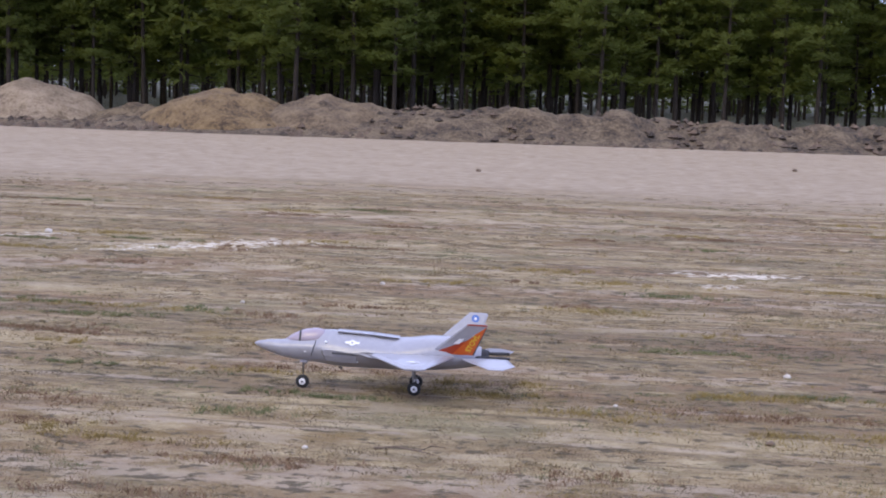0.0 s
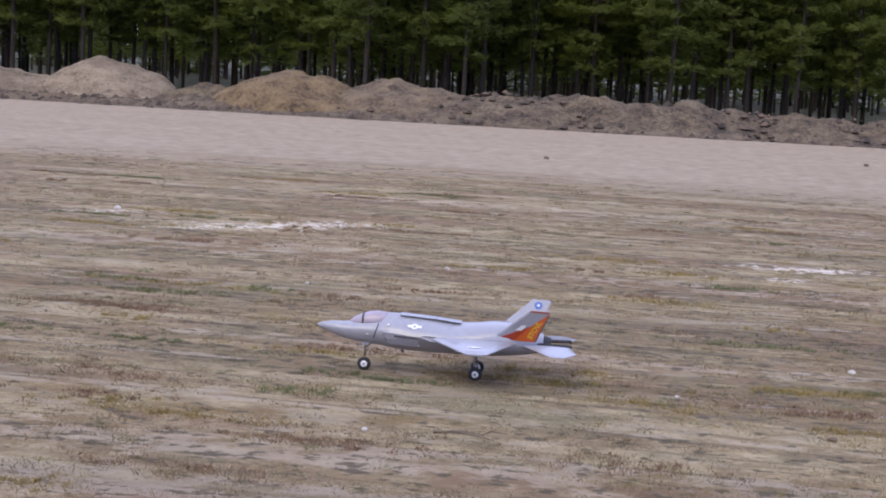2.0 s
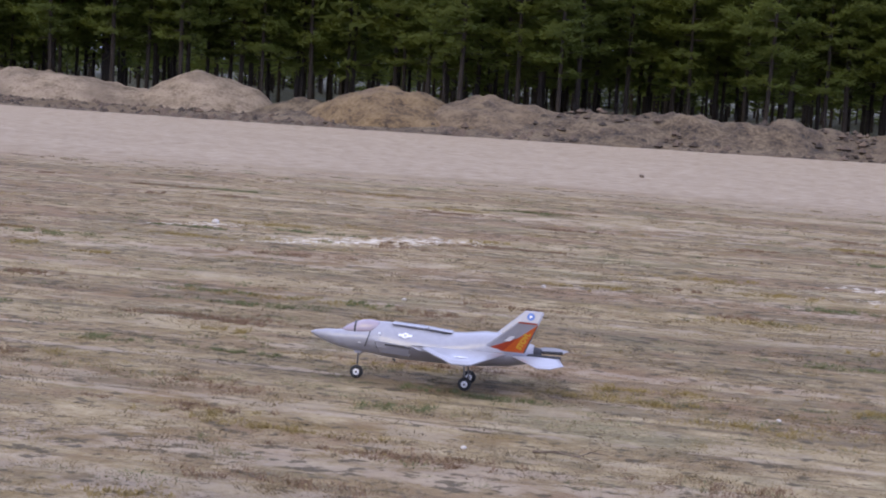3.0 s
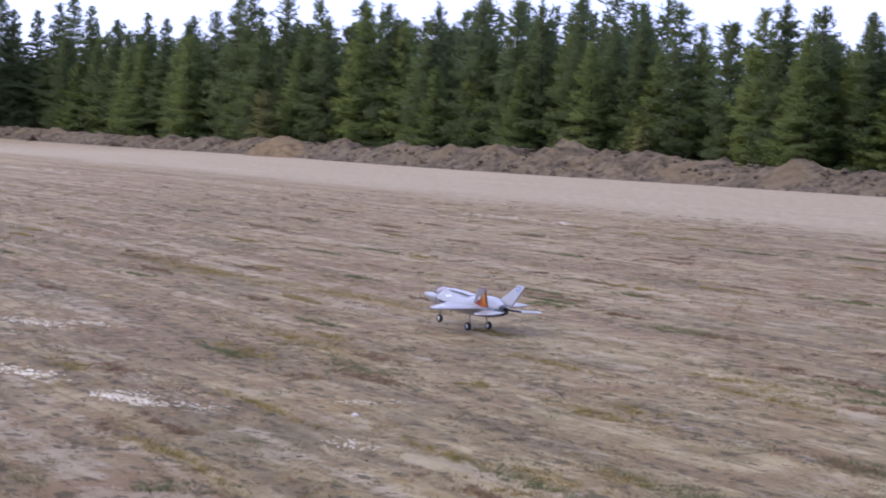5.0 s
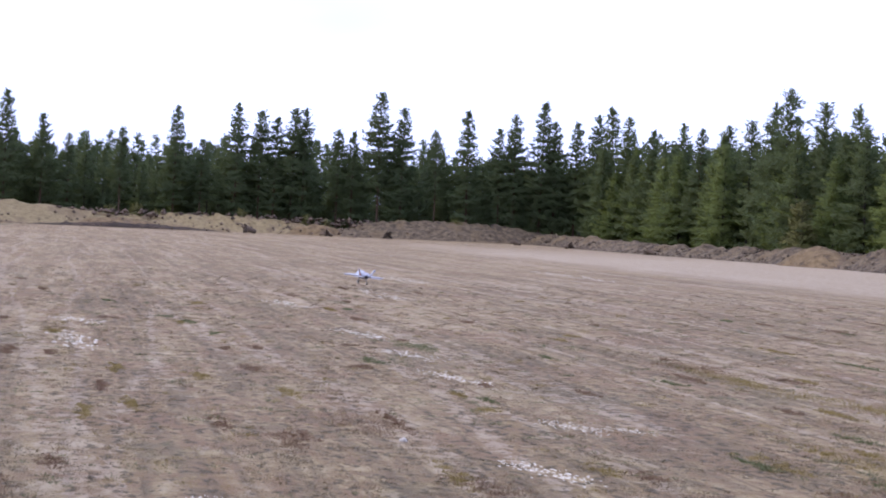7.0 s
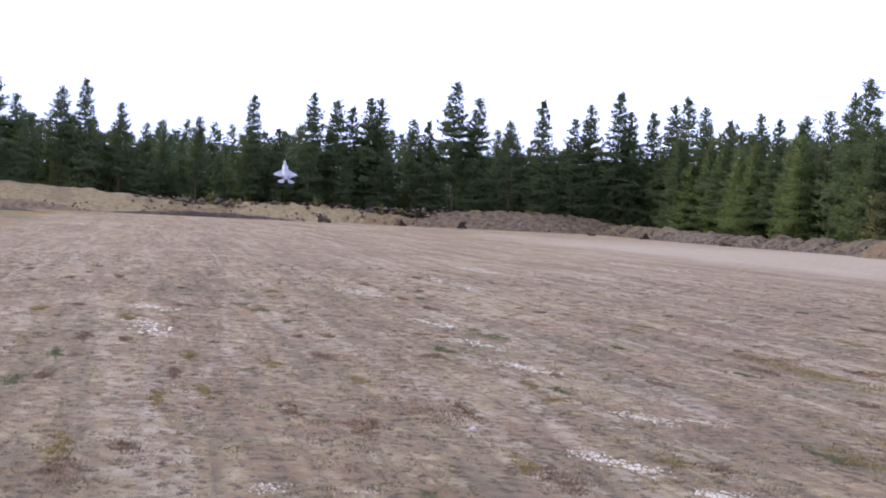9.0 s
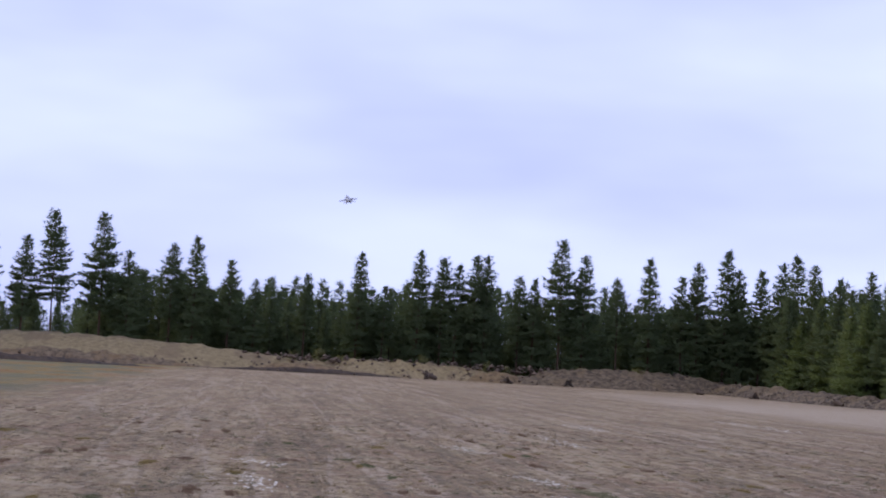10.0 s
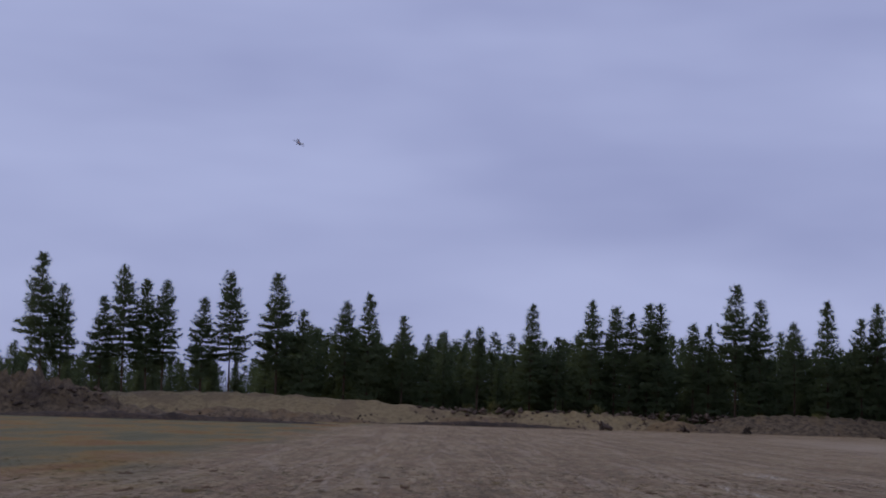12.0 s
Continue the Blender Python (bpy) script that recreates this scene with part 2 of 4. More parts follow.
# needle copy for the stand: its shade and lit patches toned into the stops
M_NEEDLE_SHADED = needles("shaded_stand_needles", (0.085, 0.115, 0.024), (0.165, 0.195, 0.042), 0.6)
M_NEEDLE = needles("pine_needles", (0.098, 0.132, 0.060), (0.150, 0.188, 0.082), 0.55)
M_NEEDLE_YOUNG = needles("young_pine_needles", (0.120, 0.160, 0.055), (0.230, 0.280, 0.092), 0.55)
M_SHRUB = simple("yellow_green_leaves", (0.08, 0.09, 0.02), (0.24, 0.22, 0.06), 2.0, 0.7, island=0.35)
M_GREY = simple("grey_foam_paint", (0.27, 0.27, 0.30), (0.34, 0.34, 0.37), 30.0, 0.3)
M_GREY.node_tree.nodes["Principled BSDF"].inputs["Coat Weight"].default_value = 0.35
M_SEAM = simple("dark_panel_gap", (0.03, 0.03, 0.035), (0.06, 0.06, 0.065), 30.0, 0.6)
M_NOZZLE = simple("dark_exhaust", (0.012, 0.012, 0.015), (0.035, 0.035, 0.04), 30.0, 0.65)
M_RUBBER = simple("black_rubber", (0.012, 0.012, 0.013), (0.03, 0.03, 0.03), 60.0, 0.8)
M_HUB = simple("white_plastic", (0.62, 0.62, 0.62), (0.78, 0.78, 0.78), 60.0, 0.4)
M_STEEL = simple("steel_wire", (0.14, 0.13, 0.12), (0.26, 0.25, 0.23), 60.0, 0.35, 0.9)
M_ORANGE = simple("orange_decal", (0.50, 0.085, 0.018), (0.60, 0.13, 0.025), 40.0, 0.4)
M_RED = simple("red_decal", (0.30, 0.035, 0.015), (0.42, 0.06, 0.02), 40.0, 0.4)
M_YELLOW = simple("yellow_decal", (0.58, 0.36, 0.03), (0.70, 0.46, 0.05), 40.0, 0.4)
M_BLUE = simple("blue_decal", (0.05, 0.11, 0.34), (0.08, 0.17, 0.45), 40.0, 0.4)
M_WHITE = simple("white_decal", (0.66, 0.66, 0.68), (0.80, 0.80, 0.82), 40.0, 0.4)
M_CANOPY = simple("smoked_lilac_canopy", (0.30, 0.25, 0.29), (0.40, 0.35, 0.39), 12.0, 0.12)
M_DRY = simple("dry_grass", (0.100, 0.070, 0.030), (0.24, 0.168, 0.080), 14.0, 0.85, island=0.3)
M_GREEN = simple("green_grass", (0.085, 0.095, 0.038), (0.175, 0.185, 0.075), 12.0, 0.85, island=0.3)
M_OCHRE_GRASS = simple("ochre_grass", (0.17, 0.125, 0.036), (0.33, 0.245, 0.085), 12.0, 0.85, island=0.3)
M_TUFT = simple("dark_old_grass", (0.050, 0.038, 0.020), (0.125, 0.090, 0.045), 12.0, 0.9, island=0.3)
M_RUST = simple("rust_brown_grass", (0.150, 0.092, 0.052), (0.27, 0.170, 0.100), 12.0, 0.85, island=0.3)
M_CHALK = simple("white_sand", (0.44, 0.38, 0.29), (0.68, 0.62, 0.51), 20.0, 0.95, bump_d=0.01, island=0.3)
M_STONE = simple("pale_stone", (0.40, 0.36, 0.31), (0.58, 0.53, 0.46), 30.0, 0.85, bump_d=0.004)
M_DARKSTONE = simple("dark_clod", (0.035, 0.026, 0.018), (0.15, 0.105, 0.07), 9.0, 0.95, bump_d=0.03, island=0.5)
M_STICK = simple("weathered_branch", (0.07, 0.05, 0.035), (0.20, 0.15, 0.11), 15.0, 0.9)

# ---- building helpers ----
def mesh_from(name, verts, faces, mat, smooth=False):
    me = bpy.data.meshes.new(name)
    me.from_pydata([tuple(v) for v in verts], [], [tuple(f) for f in faces])
    if smooth:
        me.polygons.foreach_set("use_smooth", [True] * len(me.polygons))
    me.materials.append(mat)
    me.update()
    return me


def part(name, bm, mat, parent, label="", smooth=False):
    """Links a bmesh as one mesh object under a thing or a part."""
    me = bpy.data.meshes.new(name)
    bm.to_mesh(me)
    bm.free()
    if smooth:
        me.polygons.foreach_set("use_smooth", [True] * len(me.polygons))
    me.materials.append(mat)
    ob = new(name, me)
    ob.parent = parent
    return tagged(ob, label)


# ---- the ground: one sheet to the horizon ----
def build_ground():
    bm = bmesh.new()
    xs = [-3000, -800, -300, -160, -80, -40, -20, -10, 0, 10, 40, 200, 800, 3000]
    ys = [-3000, -800, -200, -60, -20, 0, 10, 20, 40, 60, 100, 300, 800, 3000]
    grid = [[bm.verts.new((x, y, 0)) for y in ys] for x in xs]
    for i in range(len(xs) - 1):
        for j in range(len(ys) - 1):
            bm.faces.new((grid[i][j], grid[i + 1][j], grid[i + 1][j + 1], grid[i][j + 1]))
    me = bpy.data.meshes.new("ground")
    bm.to_mesh(me)
    bm.free()
    me.materials.append(M_GROUND)
    tagged(new("ground", me), "dry sandy airstrip field with sparse brown grass rows", "ground", kind="structure")


build_ground()


def lumpy(x, y, seed, rough):
    v = Vector((x * 0.55, y * 0.55, seed))
    a = noise.noise(v) * 0.5 + noise.noise(v * 2.3) * 0.3 + noise.noise(v * 5.5) * 0.2 + noise.noise(v * 11) * 0.12
    return (a + 0.10 * noise.noise(v * 23)) * rough


def heap(name, mat, cx, cy, lx, ly, h, seed, label, rough=0.35, turn=0.0, power=1.3, step=0.16):
    """A dumped heap of earth or sand on the ground, lx by ly metres across."""
    nx, ny = max(14, int(lx / step)), max(12, int(ly / step))
    verts, faces = [], []
    for i in range(nx + 1):
        for j in range(ny + 1):
            u, v = 2 * i / nx - 1, 2 * j / ny - 1
            x, y = u * lx / 2, v * ly / 2
            r = math.sqrt(u * u + v * v) * (1 + 0.18 * noise.noise(Vector((u * 2, v * 2, seed + 9))))
            e = max(0.0, 1 - r)
            z = h * (1 - (1 - e) ** 2) ** power * (1 + lumpy(x, y, seed, rough)) + e * h * lumpy(x * 2, y * 2, seed + 5, rough * 0.5)
            verts.append((x, y, z - 0.05 if e > 0 else -0.12))
    for i in range(nx):
        for j in range(ny):
            a = i * (ny + 1) + j
            faces.append((a, a + ny + 1, a + ny + 2, a + 1))
    ob = new(name, mesh_from(name, verts, faces, mat, True))
    ob.matrix_world = pose(cx, cy, 0, 0, 0, turn)
    return tagged(ob, label, "heap")


# ---- the bank of pushed-up earth along the far side of the strip ----
BANK = [(40, 0.75), (10, 0.75), (2, 0.6), (-3, 0.75), (-6.5, 0.85), (-8.5, 0.5), (-12, 0.35), (-14.5, 0.25), (-16, 0.12), (-30, 0.12), (-37, 0.3), (-43, 0.85), (-52, 0.85), (-62, 1.2), (-72, 1.1), (-84, 0.85), (-100, 0.95), (-120, 0.7), (-150, 0.9), (-175, 0.8)]


def bank_height(x):
    for (a, ha), (b, hb) in zip(BANK, BANK[1:]):
        if b <= x <= a:
            k = (a - x) / (a - b)
            return ha + (hb - ha) * k
    return 0.7


def bank_line(x):
    return 43.0 + 0.9 * math.sin(x * 0.11) + (0 if x > -30 else 0.8)


def build_bank(x0, x1, seed, label):
    step, width, rows_n = 0.2, 6.0, 34
    nx = int((x1 - x0) / step)
    verts, faces = [], []
    for i in range(nx + 1):
        x = x0 + (x1 - x0) * i / nx
        h = bank_height(x) * (1 + 0.35 * noise.noise(Vector((x * 0.35, 3, seed))) + 0.2 * noise.noise(Vector((x * 1.1, 7, seed))))
        for j in range(rows_n + 1):
            v = j / rows_n
            y = bank_line(x) + v * width
            prof = min(1, v / 0.38) if v < 0.38 else max(0, 1 - (v - 0.38) / 0.62)
            prof = prof * prof * (3 - 2 * prof)
            z = h * prof * (1 + lumpy(x, y, seed, 0.7)) + prof * lumpy(x * 2.2, y * 2.2, seed + 2, 0.26)
            verts.append((x, y + 0.3 * noise.noise(Vector((x * 0.8, 1, seed))), z if 0 < j < rows_n else -0.15))
    for i in range(nx):
        for j in range(rows_n):
            a = i * (rows_n + 1) + j
            faces.append((a, a + rows_n + 1, a + rows_n + 2, a + 1))
    tagged(new("earth_bank", mesh_from("earth_bank", verts, faces, M_SPOIL, True)), label, "bank", kind="structure")


build_bank(-178, 40, 4.0, "bank of pushed-up grey-brown earth along the track")
heap("sand_heap", M_PALE, -20.1, 51.0, 4.9, 4.2, 1.2, 1.0, "pale sand heap with smooth rounded top beside the track", 0.3, power=1.0)
heap("ochre_heap", M_OCHRE, -12.2, 45.0, 5.4, 4.6, 1.12, 2.0, "ochre sand heap dumped on the earth bank", 0.4, power=0.85)
heap("brown_heap", M_BROWN, -9.4, 45.2, 5.2, 4.4, 1.02, 27.0, "brown sand heap leaning on an ochre one", 0.5, power=0.8)
heap("sand_heap", M_PALE, -25.6, 50.2, 9.0, 4.5, 0.95, 8.0, "low pale sand heap with clods below the pines", 0.5, power=0.7)
heap("sand_heap", M_PALE, -33.5, 50.2, 13.0, 6.0, 1.75, 3.0, "large pale sand heap at the foot of the pines", 0.5, power=0.75)
heap("rubble_heap", M_SPOIL, -29.5, 51.8, 7.0, 4.0, 1.3, 31.0, "grey rubble heap with turf at the foot of the pines", 0.8)
heap("ochre_heap", M_OCHRE, -38.8, 48.2, 9.5, 5.0, 1.35, 6.0, "ochre sand heap at the end of the earth bank", 0.5)
heap("rubble_heap", M_SPOIL, -16.0, 49.5, 4.5, 3.4, 0.55, 21.0, "low heap of turf and rubble between sand heaps", 0.8)
heap("ochre_heap", M_OCHRE, -96.0, 45.5, 9.0, 4.6, 1.3, 7.0, "ochre sand heap in the grey earth bank", 0.3, step=0.3)
# banks that close the far end of the strip
heap("sand_bank", M_FAR_SAND, -172.0, -22.0, 15.0, 74.0, 2.7, 12.0, "long pale sand bank closing the end of the strip", 0.22, step=0.6)
heap("earth_ridge", M_FAR_SAND, -171.0, 14.0, 12.0, 36.0, 1.5, 13.0, "rough earth ridge with turf lumps below the tall pines", 0.8, step=0.4)
heap("ochre_heap", M_OCHRE, -166.0, 4.0, 6.0, 11.0, 1.0, 23.0, "low ochre sand heap in front of the far bank", 0.4, step=0.3)
heap("ochre_heap", M_OCHRE, -166.5, 24.0, 6.0, 8.0, 1.1, 24.0, "low ochre sand heap among turf lumps", 0.4, step=0.3)
heap("earth_ridge", M_SPOIL, -168.0, 38.0, 10.0, 34.0, 1.9, 14.0, "rough grey earth ridge with roots at the end of the strip", 0.6, step=0.4)
# low dark ridge drawn in place of the dark line of a ditch
heap("earth_ridge", M_TURF, -143.5, -25.0, 2.6, 36.0, 0.6, 15.0, "dark turf ridge along a ditch edge", 0.7, step=0.3)
heap("earth_ridge", M_BROWN, -164.5, -18.0, 4.0, 30.0, 1.1, 35.0, "low brown earth ridge below the pale sand bank", 0.7, step=0.35)
# another low dark ridge, in place of the bank's dark undercut
heap("earth_ridge", M_TURF, -163.5, 5.0, 1.8, 22.0, 0.5, 36.0, "dark turf ridge along the undercut foot of a sand bank", 0.8, step=0.25)
heap("earth_ridge", M_SPOIL, -150.0, -37.5, 10.0, 24.0, 3.3, 16.0, "grey-brown earth ridge with brush on top", 0.9, step=0.3)
heap("earth_ridge", M_SPOIL, -150.5, -29.5, 6.0, 16.0, 1.3, 37.0, "low brown earth spur at the end of a ridge", 0.8, step=0.3)

# ---- pines ----
def tube(V, Fc, pts, radii, sides):
    """Adds a tapered tube along pts to the lists."""
    base = len(V)
    for k, (p, r) in enumerate(zip(pts, radii)):
        d = (pts[min(k + 1, len(pts) - 1)] - pts[max(k - 1, 0)]).normalized()
        a = d.orthogonal().normalized()
        b = d.cross(a)
        for s in range(sides):
            w = 2 * math.pi * s / sides
            V.append(p + a * (r * math.cos(w)) + b * (r * math.sin(w)))
    for k in range(len(pts) - 1):
        for s in range(sides):
            s2 = (s + 1) % sides
            Fc.append((base + k * sides + s, base + k * sides + s2, base + (k + 1) * sides + s2, base + (k + 1) * sides + s))


def pine_lists(rng, height, start, radius, blades, top_bias, stems=5, gap=0.5, size=1.0):
    """Trunk and crown of one pine, its branches in yearly whorls: start is the share of the height that is bare."""
    TV, TF, at, way = [], [], [], []
    lean = Vector((rng.uniform(-0.02, 0.02), rng.uniform(-0.02, 0.02), 0))
    axis = lambda z: Vector((0, 0, z)) + lean * z + Vector((0.06 * math.sin(z * 0.5), 0.06 * math.cos(z * 0.4), 0)) * (z / height)
    r0 = 0.0082 * height + 0.008
    zs = [height * k / 9 for k in range(10)]
    tube(TV, TF, [axis(z) for z in zs], [max(0.012, r0 * (1 - 0.93 * z / height)) for z in zs], 7)
    # dead stubs under the crown
    z = 0.9
    while z < start * height:
        w = rng.uniform(0, 6.28)
        p = axis(z)
        d = Vector((math.cos(w), math.sin(w), rng.uniform(-0.25, 0.2)))
        tube(TV, TF, [p, p + d * rng.uniform(0.3, 0.9)], [0.014, 0.005], 3)
        z += rng.uniform(0.25, 0.6)
    z = start * height
    while z < height - 0.35:
        q = (z - start * height) / (height * (1 - start))
        reach = radius * ((1 - q) ** top_bias) * (0.6 + 0.4 * min(1, q * 4)) * rng.uniform(0.8, 1.15) + 0.20
        turn = rng.uniform(0, 6.28)
        for k in range(stems):
            if rng.random() < 0.10:
                continue
            w = turn + 6.283 * k / stems + rng.gauss(0, 0.25)
            ln = reach * rng.uniform(0.6, 1.12)
            rise = -0.14 + 0.85 * q * q + rng.uniform(-0.08, 0.16)
            p = axis(min(height - 0.1, max(0.1, z + rng.uniform(-0.28, 0.28))))
            d = Vector((math.cos(w), math.sin(w), rise)).normalized()
            out = Vector((-math.sin(w), math.cos(w), 0))
            midp = p + d * ln * 0.55
            tip = p + d * ln + Vector((0, 0, 0.13 * ln))
            tube(TV, TF, [p, midp, tip], [0.012 + 0.010 * ln, 0.010, 0.004], 3)
            steps = max(1, int(ln / (0.30 * size)))
            for c in range(steps + 1):
                s = 0.22 + 0.78 * c / steps
                a = p.lerp(midp, s / 0.55) if s < 0.55 else midp.lerp(tip, (s - 0.55) / 0.45)
                at.append(a + Vector((rng.gauss(0, 0.05), rng.gauss(0, 0.05), rng.gauss(0.02, 0.04))) * size)
                way.append(d)
                for g in (-1, 1):
                    span = (1.12 - s) * ln * 0.55 * rng.uniform(0.6, 1.2)
                    v = (d * 0.7 + out * g).normalized()
                    for h in range(1, 1 + int(span / (0.28 * size) + 0.35)):
                        at.append(a + v * (h * 0.28 * size) + Vector((rng.gauss(0, 0.05), rng.gauss(0, 0.05), rng.gauss(0.0, 0.06))) * size)
                        way.append(v)
        z += gap * rng.uniform(0.8, 1.2) * (1 - 0.35 * q)
    for k in range(6):
        at.append(axis(height - 0.15 - 0.11 * k))
        way.append(Vector((0, 0, 1)))
    # needle tufts: flat sprays of blades round each shoot
    rs = np.random.RandomState(rng.randrange(10 ** 6))
    P = np.repeat(np.array([tuple(v) for v in at]), blades, axis=0)
    D = np.repeat(np.array([tuple(v) for v in way]), blades, axis=0)
    v = rs.normal(0, 1, P.shape) * (1, 1, 0.55) + (0, 0, 0.25)
    v /= np.linalg.norm(v, axis=1)[:, None]
    v = (v + D * 0.7) * (0.20 * size * rs.uniform(0.6, 1.2, (len(P), 1)) * np.clip((height - P[:, 2:]) / (0.10 * height) + 0.72, 0.72, 1))
    w = np.cross(v, rs.normal(0, 1, P.shape))
    w *= 0.034 * size / np.linalg.norm(w, axis=1)[:, None]
    P = P + rs.normal(0, 0.05 * size, P.shape)
    CV = np.stack((P - w, P + w, P + v), axis=1).reshape(-1, 3)
    return TV, TF, CV, np.arange(len(CV)).reshape(-1, 3)


def needle_mesh(name, verts, centres, mat):
    """Needle triangles that shade like a soft crown: each vertex normal points away from the stem."""
    tri = np.asarray(verts, dtype=float).reshape(-1, 3, 3)
    mid = tri.mean(axis=1)
    away = mid - centres
    away[:, 2] = 0
    away /= np.linalg.norm(away, axis=1)[:, None] + 0.05
    away[:, 2] += 0.55
    flip = np.einsum("ij,ij->i", np.cross(tri[:, 1] - tri[:, 0], tri[:, 2] - tri[:, 0]), away) < 0
    tri[flip] = tri[flip][:, ::-1]
    me = bpy.data.meshes.new(name)
    me.from_pydata(tri.reshape(-1, 3).tolist(), [], np.arange(len(tri) * 3).reshape(-1, 3).tolist())
    away += np.random.RandomState(7).normal(0, 0.14, away.shape)
    away /= np.linalg.norm(away, axis=1)[:, None]
    me.polygons.foreach_set("use_smooth", [True] * len(me.polygons))
    me.normals_split_custom_set_from_vertices(np.repeat(away, 3, axis=0).tolist())
    me.materials.append(mat)
    return me


def pine(kind_name, rng, height, start, radius, blades, top_bias, bark, needle, label, stems=5, gap=0.42, size=1.0):
    TV, TF, CV, CF = pine_lists(rng, height, start, radius, blades, top_bias, stems, gap, size)
    root = new(kind_name)
    tagged(root, label, "tree", "pines at the edge of the strip")
    t = new("trunk", mesh_from("trunk", TV, TF, bark, True))
    c = new("crown", needle_mesh("crown", CV, np.zeros((len(CF), 3)), needle))
    t.parent = c.parent = root
    return root


rng = random.Random(11)
BARE = [pine("pine_tree", rng, h, 0.24, 1.6, 10, 0.7, M_BARK, M_NEEDLE_SHADED, "slender pine with bare dark lower trunk in a dense stand", 5, 0.50, 0.9) for h in (9.5, 10.5, 9.0, 11.0, 10.0)]
YOUNG = [pine("young_pine_tree", rng, h, 0.04, 2.5, 9, 1.0, M_BARK, M_NEEDLE_YOUNG, "bushy young pine with green branches down to the ground", 6, 0.42, 1.1) for h in (7.0, 8.0, 9.0, 8.4)]
DENSE = [pine("pine_tree", rng, h, 0.06, 2.4, 9, 1.0, M_BARK, M_NEEDLE, "dark green pine in the closed edge of the wood", 6, 0.46, 1.15) for h in (9.0, 10.0, 9.6)]
TALL = [pine("tall_pine_tree", rng, h, s, r, 11, b, M_BARK_RED, M_NEEDLE, "tall old pine with ragged crown above a bare trunk", 7, 0.56, 1.2) for h, s, r, b in ((14.0, 0.34, 2.6, 0.85), (13.0, 0.20, 2.9, 1.05), (15.0, 0.40, 2.6, 0.8), (12.5, 0.13, 2.9, 1.05))]
HEIGHT = {}
for group_t, hs in ((BARE, (9.5, 10.5, 9.0, 11.0, 10.0)), (YOUNG, (7.0, 8.0, 9.0, 8.4)), (DENSE, (9.0, 10.0, 9.6)), (TALL, (14.0, 13.0, 15.0, 12.5))):
    for ob, h in zip(group_t, hs):
        HEIGHT[ob] = h
used = set()


def plant(model, x, y, turn, scale=1.0):
    if model in used:
        ob = copy_thing(model, pose(x, y, 0, 0, 0, turn))
    else:
        used.add(model)
        ob = model
        ob.matrix_basis = pose(x, y, 0, 0, 0, turn)
    ob.scale = (scale, scale, scale)
    return ob


def at_bearing(model, bearing, height, turn, depth=53.0, end=176.0):
    """Plants a tree that stands out of the skyline, by its bearing from the filming spot."""
    d = min(end, depth / max(0.01, math.cos(radians(bearing))))
    return plant(model, d * math.sin(radians(bearing)), d * math.cos(radians(bearing)), turn, height / HEIGHT[model])


rng = random.Random(5)
# the front of the stand that the strip looks straight at
for k in range(150):
    x = -58 + 82 * (k + rng.random()) / 150
    plant(YOUNG[k % 4] if x < -37 else BARE[k % 5], x, 50.5 + 9 * rng.random() ** 1.3 + (k % 3) * 2, rng.uniform(0, 360), rng.uniform(0.82, 1.08) * (0.72 if x < -37 else 1.0))
# the closed green edge further along
for k in range(64):
    x = -158 + 118 * (k + rng.random()) / 64
    plant((YOUNG if k % 3 else DENSE)[k % 3], x, 51 + 5 * rng.random(), rng.uniform(0, 360), rng.uniform(0.72, 0.92) * (1.0 + 0.25 * (x < -95)))
for k in range(60):
    y = -72 + 128 * (k + rng.random()) / 60
    open_side = y < -17
    plant(DENSE[k % 3], -178 - 8 * rng.random(), y, rng.uniform(0, 360), rng.uniform(0.72, 0.98) * (0.68 if open_side else 1.0))
SKY_TREES = [(-103.4, 16.5), (-102.8, 13.3), (-101.5, 12.3), (-100.7, 15.5), (-99.9, 14.2), (-99.4, 14.1), (-98.1, 12.5), (-97.1, 15.3), (-95.5, 15.4), (-94.6, 11.7), (-93.2, 12.6), (-92.4, 13.6), (-91.2, 11.3), (-90.3, 9.5), (-88.6, 10.3), (-86.8, 12.9), (-85.9, 9.5), (-84.7, 13.6), (-83.9, 12.8), (-83.4, 12.2), (-82.8, 13.2), (-82.4, 13.4), (-81.2, 11.2), (-80.7, 11.1), (-79.8, 15.3), (-79.0, 13.9), (-77.8, 11.5), (-76.7, 13.8), (-75.6, 12.0), (-75.1, 13.7)]
EDGE_TREES = [(-74.2, 15.0), (-73.7, 13.1), (-73.0, 13.1), (-72.3, 13.9), (-71.7, 14.2), (-71.2, 13.1), (-70.4, 11.4), (-69.3, 11.7), (-68.8, 11.0), (-67.9, 11.0), (-67.1, 11.2), (-66.4, 12.3), (-65.7, 13.1), (-64.6, 11.8), (-63.4, 11.2), (-62.1, 10.7), (-61.2, 10.3), (-59.6, 10.0), (-57.9, 9.9), (-56.7, 9.7), (-55.8, 9.5), (-54.6, 9.5), (-53.4, 8.0), (-52.5, 7.9), (-51.2, 8.8), (-49.4, 7.6), (-47.6, 8.5), (-46.4, 8.1), (-44.8, 7.7)]
for k, (bearing, h) in enumerate(SKY_TREES):
    at_bearing(TALL[(k * 7) % 4 if bearing > -95 else (0, 2)[k % 2]], bearing, h, k * 77)
for k, (bearing, h) in enumerate(EDGE_TREES):
    at_bearing(DENSE[k % 3] if bearing > -68 else TALL[(1, 3)[k % 2]], bearing, h, k * 53)


